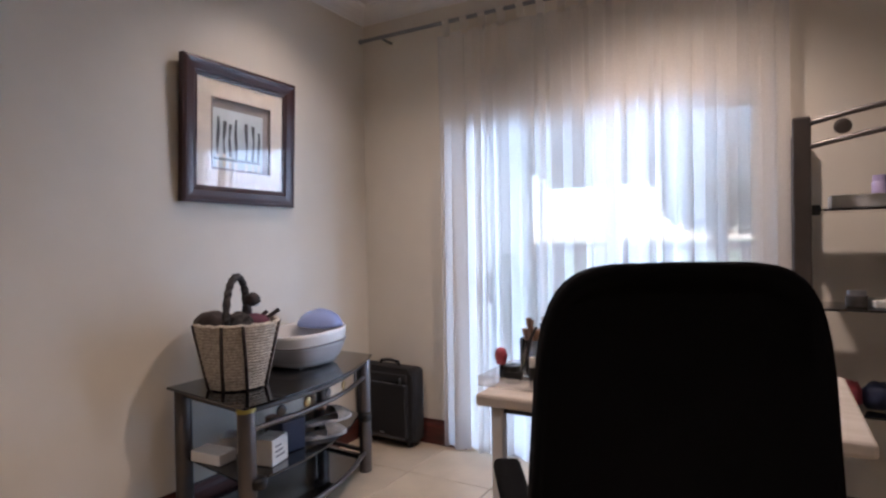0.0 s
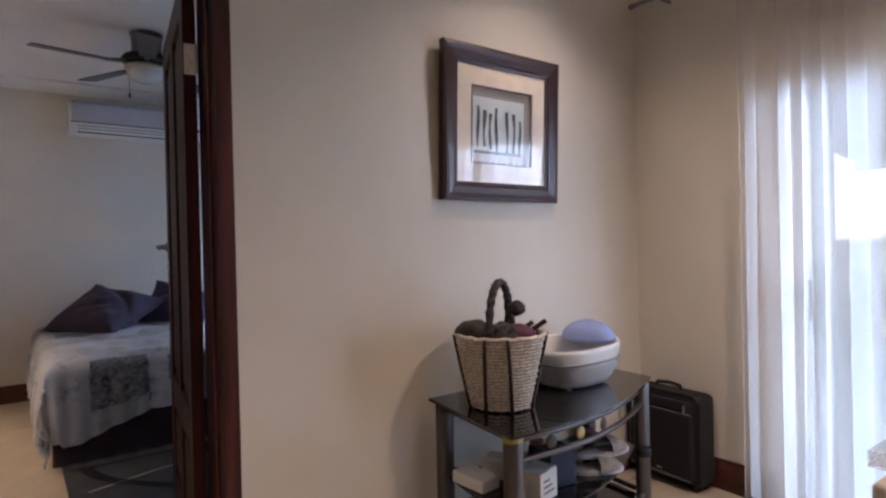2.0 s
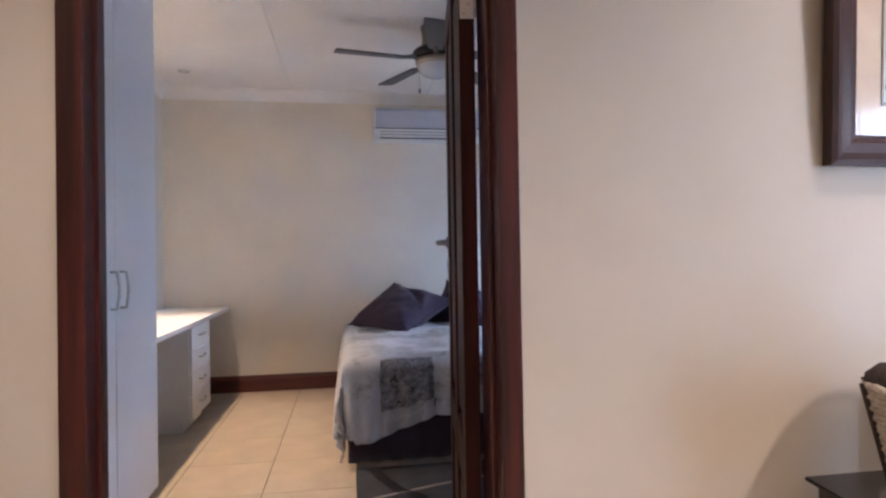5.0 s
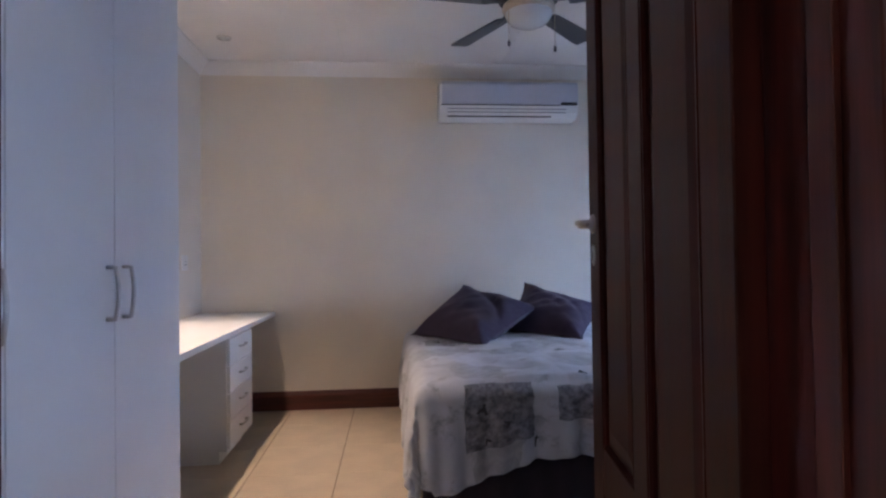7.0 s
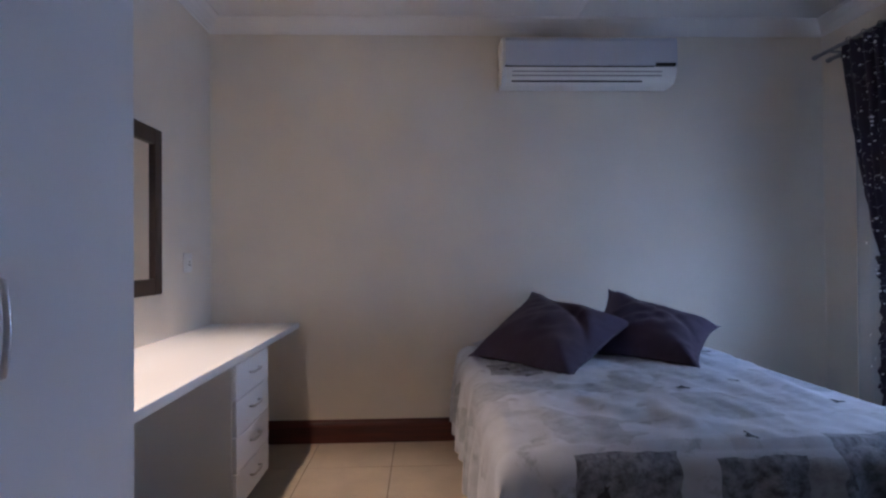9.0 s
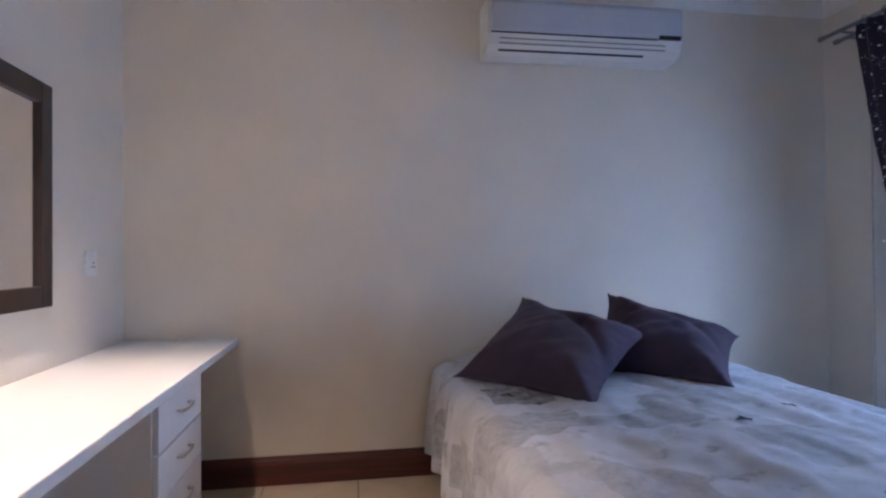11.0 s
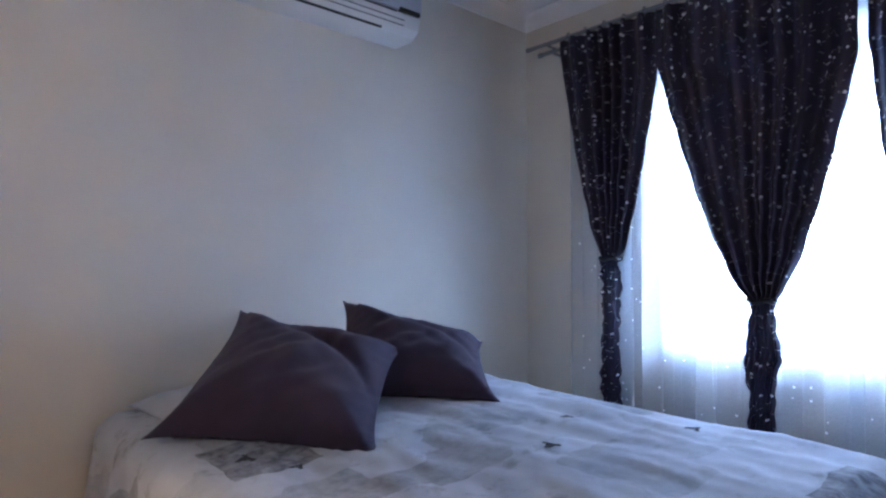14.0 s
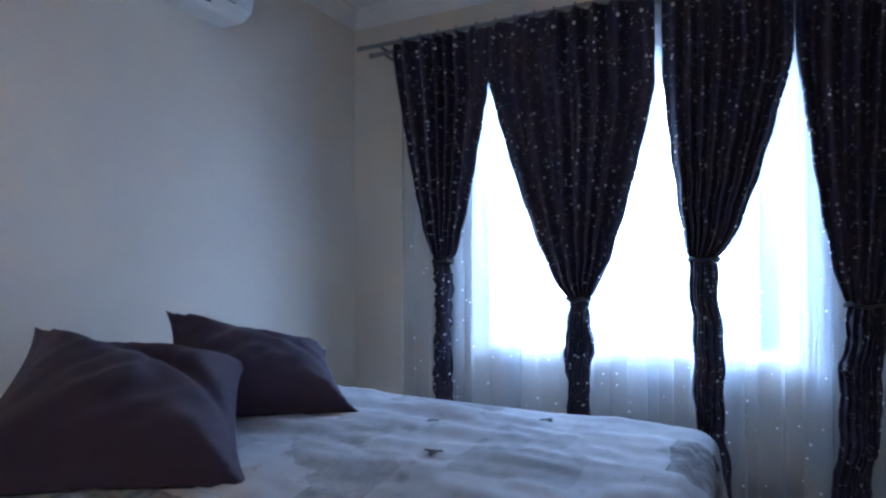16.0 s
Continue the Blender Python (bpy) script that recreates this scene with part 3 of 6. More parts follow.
    sr.color_ramp.elements[0].position, sr.color_ramp.elements[1].position = 0.54, 0.66
    sr.color_ramp.elements[1].color = (0.5, 0.5, 0.5, 1)
    l.new(sm.outputs["Fac"], sr.inputs["Fac"])
    mx = n.new("ShaderNodeMath")
    mx.operation = "MAXIMUM"
    l.new(mul.outputs[0], mx.inputs[0])
    l.new(sr.outputs["Color"], mx.inputs[1])
    mix = n.new("ShaderNodeMix")
    mix.data_type = "RGBA"
    mix.inputs["B"].default_value = (0.075, 0.082, 0.105, 1)
    l.new(mx.outputs[0], mix.inputs["Factor"])
    l.new(was, mix.inputs["A"])
    l.new(mix.outputs["Result"], b.inputs["Base Color"])
    return m


M_QUILT = quilt_print()
M_PURPLE = material("dark_aubergine_cloth", (0.035, 0.024, 0.045), 0.9, vary=0.15, scale=8, bump=0.3, bscale=400, sheen=0.3)
M_PILLOW = material("charcoal_aubergine_cotton", (0.050, 0.033, 0.068), 0.9, vary=0.08, scale=10, bump=0.35, bscale=500, sheen=0.12)


def add_uv(ob, f):
    uv = ob.data.uv_layers.new(name="cloth")
    for loop in ob.data.loops:
        uv.data[loop.index].uv = f(loop.vertex_index)


def bed():
    b = thing("bed", "queen bed with a dark valance", "bed", ((BX0 + BX1) / 2, (BY0 + BY1) / 2, 0))
    part("base", box(BX0 + 0.02, BX1 - 0.05, BY0 + 0.05, BY1 - 0.05, 0.07, 0.32, 0.02), M_PURPLE, b, "dark aubergine bed base")
    part("mattress", box(BX0 + 0.02, BX1 - 0.04, BY0 + 0.04, BY1 - 0.04, 0.32, BZ - 0.02, 0.04, seg=3), M_PLASTIC, b, "white mattress")
    for x in (BX0 + 0.12, BX1 - 0.15):
        for y in (BY0 + 0.13, BY1 - 0.13):
            part("leg", rod((x, y, 0), (x, y, 0.07), 0.03, seg=16), M_BLACK, b)

    def valance(u, v):
        s = u * 2 * (BY1 - BY0 - 0.06)
        y = BY0 + 0.03 + u * (BY1 - BY0 - 0.06)
        return (BX1 - 0.03 + 0.008 * math.sin(s * 26) * (1 - v), y, 0.015 + 0.30 * v)

    thicken(part("valance", sheet(valance, 80, 6), M_PURPLE, b, "dark aubergine gathered valance", True), 0.004)


bed()


def bedspread():
    L, W, r = BX1 - BX0, BY1 - BY0, 0.07
    ym = (BY0 + BY1) / 2
    side, foot = 0.47, 0.34
    nu, nv = 150, 150

    def bend(d, drop):
        """How far out and down the cloth goes past an edge, at the length d along it."""
        q = math.pi / 2 * r
        if d <= 0:
            return d, 0.0
        if d < q:
            return r * math.sin(d / r), r * (1 - math.cos(d / r))
        return r + 0.05 * (d - q), r + (d - q)

    coords = []

    def f(u, v):
        s = (u - 0.5) * (W - 2 * r + 2 * side)
        t = v * (L - r + foot + 0.12)
        ds, dt = abs(s) - (W / 2 - r), t - (L - r)
        # the hem hangs lower at the near corner and is rucked up in the middle
        oy, zy = bend(ds, side)
        ox, zx = bend(dt, foot)
        y = (W / 2 - r + oy) if ds > 0 else abs(s)
        x = (L - r + ox) if dt > 0 else t
        z = math.hypot(zy, zx) if zy and zx else max(zy, zx)
        sg = 1 if s > 0 else -1
        if dt > 0:
            lift = 1 - 0.36 * math.exp(-((s - 0.15) / 0.45) ** 2) + 0.07 * math.sin(s * 9 + 1)
            z = zx * lift if ds <= 0 else z * (0.94 + 0.05 * math.sin(s * 7))
            fold = 0.020 * math.sin(s * 27 + 2 * math.sin(s * 5)) * min(1, max(0, zx - 0.04) / 0.2)
            x += fold + 0.012 * math.sin(s * 61) * min(1, zx / 0.3)
        if ds > 0:
            fold = 0.020 * math.sin(t * 21 + 2.2 * math.sin(t * 4)) * min(1, max(0, zy - 0.04) / 0.2)
            y += fold + 0.01 * math.sin(t * 47) * min(1, zy / 0.3)
        z = min(z, BZ - 0.012)
        p = Vector((BX0 + x, ym + sg * y, BZ - z + 0.006))
        if ds <= 0.02 and dt <= 0.02:
            k = noise.noise(Vector((p.x * 2.6, p.y * 6.5, 0.3))) * 0.015 + noise.noise(Vector((p.x * 7, p.y * 15, 4))) * 0.008 + noise.noise(Vector((p.x * 24 + p.y * 9, p.y * 11, 7))) * 0.004
            k += 0.009 * math.sin(p.y * 30 + 5 * noise.noise(Vector((p.x * 1.7, p.y, 9)))) * max(0, (p.y - 1.7) / 0.9) * max(0, 1 - abs(p.x + 4.9) / 0.9)
            p.z += k
            p.z += 0.02 * math.exp(-((p.y - 1.75) / 0.5) ** 2)
        coords.append((s, t))
        return p

    o = part("bedspread", sheet(f, nu, nv), M_QUILT, None, smooth=True)
    tagged(o, "pale blue-grey printed bedspread, rumpled and hanging unevenly", "bedspread")
    add_uv(o, lambda i: (coords[i][1], coords[i][0] + 3))
    thicken(o, 0.008, 1)
    return o, f, coords


spread, spread_at, _ = bedspread()

M_BIRD = material("dark_grey_print", (0.06, 0.065, 0.075), 0.9, vary=0.1)


def bird(u, v, size, turn):
    """A small flying bird printed on the spread."""
    c, du, dv = (Vector(spread_at(*p)) for p in ((u, v), (u + 0.01, v), (u, v + 0.01)))
    a, b = (du - c).normalized(), (dv - c).normalized()
    n = b.cross(a).normalized()
    if n.z < -0.2 or (abs(n.z) < 0.3 and n.x < 0):
        n = -n
    a, b = a * math.cos(turn) + b * math.sin(turn), b * math.cos(turn) - a * math.sin(turn)
    bm = bmesh.new()
    outline = ((0, 0.55), (0.12, 0.2), (0.5, 0.75), (0.9, 0.55), (0.35, -0.1), (0.12, -0.35), (0.2, -0.8), (-0.05, -0.6), (-0.3, -0.75), (-0.15, -0.25), (-0.45, 0.05), (-0.85, 0.75), (-0.45, 0.7), (-0.12, 0.2))
    ring = [bm.verts.new(c + size * (x * a + y * b) + n * 0.012) for x, y in outline]
    mid = bm.verts.new(c + n * 0.012)
    for k in range(len(ring)):
        bm.faces.new((mid, ring[k], ring[(k + 1) % len(ring)]))
    thicken(part("printed_bird", bm, M_BIRD, spread, "dark grey printed bird"), 0.0015)


for u, v, s, t in ((0.30, 0.865, 0.032, 0.3), (0.345, 0.90, 0.022, 1.2), (0.31, 0.93, 0.024, -0.6), (0.50, 0.80, 0.026, 2.0), (0.60, 0.87, 0.026, 0.5), (0.72, 0.84, 0.034, 0.1), (0.40, 0.955, 0.03, 0.9), (0.255, 0.33, 0.03, 0.4), (0.29, 0.39, 0.022, 1.1), (0.53, 0.55, 0.03, 2.4), (0.66, 0.48, 0.026, 0.9), (0.75, 0.62, 0.028, 1.8)):
    bird(u, v, s, t)


def cushion(name, corners, thick, mat, label, category, group="", crease=0.0, flange=0.02):
    """A stuffed cushion on four corners in order round it, with puckered seams, a flange and soft dents."""
    c = [Vector(p) for p in corners]
    n = ((c[2] - c[0]).cross(c[3] - c[1])).normalized()
    bm = bmesh.new()
    N = 36
    rows = {}
    for side in (1, -1):
        for j in range(N + 1):
            for i in range(N + 1):
                u, v = i / N, j / N
                edge = min(u, 1 - u, v, 1 - v)
                if edge == 0 and side == -1:
                    rows[side, i, j] = rows[1, i, j]
                    continue
                x, y = 2 * u - 1, 2 * v - 1
                pin = 0.12 * (1 - abs(x) ** 3) * (abs(y) ** 4)
                pin2 = 0.12 * (1 - abs(y) ** 3) * (abs(x) ** 4)
                uu, vv = 0.5 + x / 2 * (1 - pin2), 0.5 + y / 2 * (1 - pin)
                p = (c[0] * (1 - uu) + c[1] * uu) * (1 - vv) + (c[3] * (1 - uu) + c[2] * uu) * vv
                w = max(0, (edge - flange) / (0.5 - flange)) if edge > flange else 0
                h = thick / 2 * (1 - (1 - min(1, w * 1.15)) ** 2.4)
                k = noise.noise(Vector((u * 3.5 + c[0].y * 3, v * 3.5, side))) * 0.03 + 0.010 * noise.noise(Vector(((u + v) * 2.2, (u - v) * 11 + c[0].y * 5, side * 2))) + noise.noise(Vector((u * 12, v * 12 + c[0].y, side * 3))) * 0.006
                dent = crease * math.exp(-((u + v - 1.27 + 0.08 * math.sin(6 * u)) / 0.055) ** 2) * min(1, w * 2)
                rip = 0.004 * math.sin((u - v) * 70) * (1 if 0.01 < edge < 0.12 else 0)
                p += n * side * (h + (k * w * 1.6) - dent * (side > 0) + rip * side + 0.002)
                rows[side, i, j] = bm.verts.new(p)
    for side in (1, -1):
        for j in range(N):
            for i in range(N):
                q = [rows[side, i, j], rows[side, i + 1, j], rows[side, i + 1, j + 1], rows[side, i, j + 1]]
                bm.faces.new(q if side > 0 else q[::-1])
    o = part(name, bm, mat, None, smooth=True)
    return tagged(o, label, category, group)


cushion("cushion", [(-5.60, 1.075, 0.595), (-5.01, 1.49, 0.585), (-5.50, 1.96, 0.775), (-5.86, 1.48, 0.925)], 0.26, M_PILLOW, "dark aubergine cotton scatter cushion leaning on the wall", "cushion", "scatter cushions", crease=0.042)
cushion("cushion", [(-5.62, 1.69, 0.60), (-5.16, 2.14, 0.595), (-5.54, 2.44, 0.745), (-5.89, 1.94, 0.935)], 0.24, M_PILLOW, "dark aubergine cotton cushion behind the first", "cushion", "scatter cushions", crease=0.02)
cushion("pillow", [(-6.03, 1.14, 0.60), (-5.62, 1.16, 0.585), (-5.66, 1.72, 0.60), (-6.03, 1.72, 0.63)], 0.12, M_QUILT, "flat bed pillow in pale printed cotton", "pillow", "bed pillows", flange=0.01)
cushion("pillow", [(-6.03, 1.84, 0.60), (-5.60, 1.86, 0.585), (-5.62, 2.44, 0.60), (-6.03, 2.44, 0.63)], 0.12, M_QUILT, "flat bed pillow in pale printed cotton", "pillow", "bed pillows", flange=0.01)


def rug():
    r = thing("rug", "dark grey rug with black and pale curves, beige border", "rug", (-3.6, 1.8, 0))
    x0, x1, y0, y1 = -4.16, -3.05, 1.12, 2.55
    part("rug_body", box(x0 + 0.13, x1 - 0.09, y0, y1, 0.0005, 0.012, 0.004), M_RUG, r)
    for a, b in ((x0, x0 + 0.13), (x1 - 0.09, x1)):
        part("border", box(a, b, y0 + 0.002, y1 - 0.002, 0.0005, 0.011, 0.004), M_BEIGE, r, "beige woven border")
    for pts, w, mat in (([(-4.02, 1.22), (-3.9, 1.24), (-3.7, 1.32), (-3.5, 1.5), (-3.3, 1.75)], 0.03, M_BLACK), ([(-3.62, 1.2), (-3.72, 1.5), (-3.82, 1.9), (-3.88, 2.4)], 0.012, M_BEIGE)):
        bm = bmesh.new()
        rows = []
        for k, (x, y) in enumerate(pts):
            a, b = pts[max(k - 1, 0)], pts[min(k + 1, len(pts) - 1)]
            d = Vector((b[0] - a[0], b[1] - a[1], 0)).normalized()
            s = Vector((-d.y, d.x, 0)) * w
            rows.append((bm.verts.new(Vector((x, y, 0.0135)) + s), bm.verts.new(Vector((x, y, 0.0135)) - s)))
        for p, q in zip(rows, rows[1:]):
            bm.faces.new((p[0], p[1], q[1], q[0]))
        bmesh.ops.subdivide_edges(bm, edges=bm.edges, cuts=2, smooth=1.0)
        part("woven_curve", bm, mat, r)


M_RUG = material("dark_grey_rug", (0.055, 0.057, 0.066), 0.95, vary=0.2, scale=8, bump=0.6, bscale=300)
M_BEIGE = material("beige_weave", (0.36, 0.31, 0.26), 0.9, vary=0.15, scale=12, bump=0.5, bscale=250)
rug()


# ---- bedroom curtains ----
def curtain_cloth():
    m = material("black_curtain_silver_print", (0.024, 0.017, 0.050), 0.55, vary=0.1, scale=8, bump=0.15, bscale=350, sheen=0.08)
    n, l = m.node_tree.nodes, m.node_tree.links
    b = n["Principled BSDF"]
    was = b.inputs["Base Color"].links[0].from_socket
    co = n.new("ShaderNodeUVMap")
    co.uv_map = "cloth"
    vo = n.new("ShaderNodeTexVoronoi")
    vo.inputs["Scale"].default_value = 25
    l.new(co.outputs["UV"], vo.inputs["Vector"])
    dot = n.new("ShaderNodeMath")
    dot.operation, dot.inputs[1].default_value = "LESS_THAN", 0.15
    l.new(vo.outputs["Distance"], dot.inputs[0])
    # squiggles: thin contour lines of a noise field, broken up
    no = n.new("ShaderNodeTexNoise")
    no.inputs["Scale"].default_value, no.inputs["Detail"].default_value = 30, 1.0
    l.new(co.outputs["UV"], no.inputs["Vector"])
    sub, ab, lt = n.new("ShaderNodeMath"), n.new("ShaderNodeMath"), n.new("ShaderNodeMath")
    sub.operation, sub.inputs[1].default_value = "SUBTRACT", 0.53
    ab.operation = "ABSOLUTE"
    lt.operation, lt.inputs[1].default_value = "LESS_THAN", 0.013
    l.new(no.outputs["Fac"], sub.inputs[0])
    l.new(sub.outputs[0], ab.inputs[0])
    l.new(ab.outputs[0], lt.inputs[0])
    gate = n.new("ShaderNodeTexNoise")
    gate.inputs["Scale"].default_value = 34
    l.new(co.outputs["UV"], gate.inputs["Vector"])
    gt, mu, mx = n.new("ShaderNodeMath"), n.new("ShaderNodeMath"), n.new("ShaderNodeMath")
    gt.operation, gt.inputs[1].default_value = "GREATER_THAN", 0.56
    l.new(gate.outputs["Fac"], gt.inputs[0])
    mu.operation, mx.operation = "MULTIPLY", "MAXIMUM"
    l.new(lt.outputs[0], mu.inputs[0])
    l.new(gt.outputs[0], mu.inputs[1])
    half = n.new("ShaderNodeMath")
    half.operation, half.inputs[1].default_value = "MULTIPLY", 0.6
    l.new(mu.outputs[0], half.inputs[0])
    l.new(half.outputs[0], mx.inputs[0])
    l.new(dot.outputs[0], mx.inputs[1])
    mix = n.new("ShaderNodeMix")
    mix.data_type = "RGBA"
    mix.inputs["B"].default_value = (0.85, 0.86, 0.92, 1)
    l.new(mx.outputs[0], mix.inputs["Factor"])
    l.new(was, mix.inputs["A"])
    l.new(mix.outputs["Result"], b.inputs["Base Color"])
    l.new(mx.outputs[0], b.inputs["Metallic"])
    return m


M_CURTAIN = curtain_cloth()
RY, RZ = 3.262, 2.335  # curtain rod


def curtain(x0, x1, apex0, apex1, tie, tz, width, tail, seed, bulge=0.0):
    """A dark curtain tied in at tz. x0, x1: its top; apex: the height to which each edge stays out; tie: x at the tie; tail: x at the floor."""
    c = thing("curtain", "black curtain with silver squiggle print, tied in a knot", "curtain", (tie, RY, 0), group="bedroom curtains")
    rnd = random.Random(seed)
    ph = [rnd.uniform(0, 6.28) for _ in range(6)]
    n = 90
    uvs = []

    def edge(z, x, apex, t):
        if z >= apex:
            return x
        s = max(0, (z - tz) / (apex - tz))
        return t + (x - t) * (s ** 0.7)

    def f(u, v):
        z = 0.03 + (RZ - 0.005 - 0.03) * v
        if z > tz:
            a, b = edge(z, x0, apex0, tie - width / 2), edge(z, x1, apex1, tie + width / 2)
            k = (z - tz) / (RZ - tz)
        else:
            q = (tz - z) / tz
            m = tie + (tail - tie) * q ** 1.3
            w = width * (0.85 + 0.14 * abs(math.sin(q * 7 + ph[0])) * (1 if q > 0.08 else q / 0.08)) + bulge * math.exp(-((q - 0.27) / 0.09) ** 2)
            m += (0.006 if seed > 2 else 0.003) * math.sin(q * 13 + ph[1])
            a, b, k = m - w / 2, m + w / 2, 0
        deep = 0.018 + 0.012 * k if k else 0.010
        y = RY + 0.01 + deep * math.sin(u * 44 + ph[2] + 1.5 * math.sin(u * 9 + ph[3]) + 0.7 * math.sin(v * 5)) * (0.5 + 0.5 * math.sin(math.pi * u) ** 0.5)
        if not k:
            y += 0.010 * math.sin(z * 75 + ph[4] + 9 * u) + 0.014 * noise.noise(Vector((u * 5, z * 22, seed))) - 0.03 * math.sin(math.pi * u)
        y += 0.006 * noise.noise(Vector((u * 6, z * 9, seed)))
        uvs.append(((a + (b - a) * u) * 1.15 + seed, z))
        return (a + (b - a) * u + 0.004 * math.sin(z * 31 + ph[5]) * (1 - k), y, z)

    o = part("cloth", sheet(f, n, 110), M_CURTAIN, c, smooth=True)
    add_uv(o, lambda i: uvs[i])
    thicken(o, 0.003)
    band = [(tie + (width / 2 - 0.004) * math.cos(k * math.tau / 24), RY + 0.005 + 0.047 * math.sin(k * math.tau / 24), tz - 0.015 + 0.006 * math.sin(k)) for k in range(24)]
    part("tie_band", tube(band, 0.010, seg=8, closed=True), M_CURTAIN2, c, "black gathered tie", True)
    k = max(3, round((x1 - x0) / 0.105))
    for i in range(k):
        x = x0 + (i + 0.5) * (x1 - x0) / k
        ring = [(x, RY + 0.017 * math.cos(a * math.tau / 14), RZ + 0.004 + 0.017 * math.sin(a * math.tau / 14)) for a in range(14)]
        part("hook", tube(ring, 0.0028, seg=6, closed=True), M_GREY, c)
        part("sequin", rod((x, RY - 0.032, RZ - 0.09), (x, RY - 0.029, RZ - 0.09), 0.0085, seg=12), M_PLASTIC, c, "round white sequin")


M_CURTAIN2 = material("black_satin", (0.012, 0.011, 0.016), 0.45, vary=0.1)
curtain(-5.72, -5.155, 2.25, 2.03, -5.415, 1.12, 0.115, -5.42, 1)
curtain(-5.155, -4.335, 2.05, 1.90, -4.69, 0.94, 0.115, -4.70, 2, bulge=0.035)
curtain(-4.305, -3.79, 1.95, 1.98, -4.14, 1.13, 0.125, -4.10, 3, bulge=0.01)
curtain(-3.785, -3.20, 1.98, 2.2, -3.56, 0.95, 0.14, -3.63, 4, bulge=0.02)

rods = (("curtain_rod", RY, RZ, -5.945), ("curtain_rod", RY + 0.055, RZ - 0.03, -5.90))
for name, y, z, x0 in rods:
    r = thing(name, "thin grey steel curtain rod on brackets", "curtain rod", (x0, y, z), group="bedroom curtain rods")
    part("pole", rod((x0, y, z), (-3.05, y, z), 0.0115, seg=16), M_ROD, r)
    part("finial", rod((x0 - 0.012, y, z), (x0 + 0.012, y, z), 0.0145, seg=16), M_ROD, r)
    for x in (-5.80, -4.32, -3.12):
        part("bracket", box(x - 0.008, x + 0.008, y - 0.004, YR - 0.0005, z - 0.02, z - 0.011, 0.002), M_ROD, r)
M_VOILE = sheer("white_voile", (0.88, 0.92, 0.97), 0.60, 0.10)


def voile(name, label, x0, x1, y, z0, z1, waves, deep, seed, mat, group, gather=0.0):
    rnd = random.Random(seed)
    ph = [rnd.uniform(0, 6.28) for _ in range(5)]

    def f(u, v):
        g = u + 0.012 * math.sin(u * waves * 2.1 + ph[0]) + 0.02 * math.sin(u * waves * 0.31 + ph[1]) + gather * math.sin(u * waves * 0.5 + ph[4] + 0.8 * math.sin(u * 7 + ph[1])) * (1 - 0.3 * v)
        z = z0 + (z1 - z0) * v
        if v < 0.02:
            z += 0.012 * math.sin(u * waves * 1.1 + ph[4])
        w = deep * (0.55 + 0.45 * (1 - v)) * math.sin(u * waves + ph[2] + 1.1 * math.sin(u * waves * 0.23 + ph[3]) + 0.5 * math.sin(v * 3 + u * 9))
        return (x0 + (x1 - x0) * g, y + w, z)

    c = thing(name, label, "curtain", ((x0 + x1) / 2, y, z0), group=group)
    part("cloth", sheet(f, 420, 24), mat, c, smooth=True)
    return c


voile("sheer_curtain", "white see-through voile curtain with tiny sparkles", -5.62, -3.15, RY + 0.062, 0.02, RZ - 0.03, 150, 0.022, 5, M_VOILE, "bedroom sheers")


# ---- dressing room ----
M_MAT = material("cream_mount_board", (0.60, 0.53, 0.44), 0.85, vary=0.05, scale=14, bump=0.1)
M_TAUPE = material("taupe_bevel", (0.24, 0.21, 0.19), 0.7, vary=0.05)
M_ART = material("pale_art_paper", (0.52, 0.57, 0.58), 0.6, vary=0.10, scale=9)
M_INK = material("dark_ink", (0.035, 0.04, 0.045), 0.7, vary=0.2, scale=30)


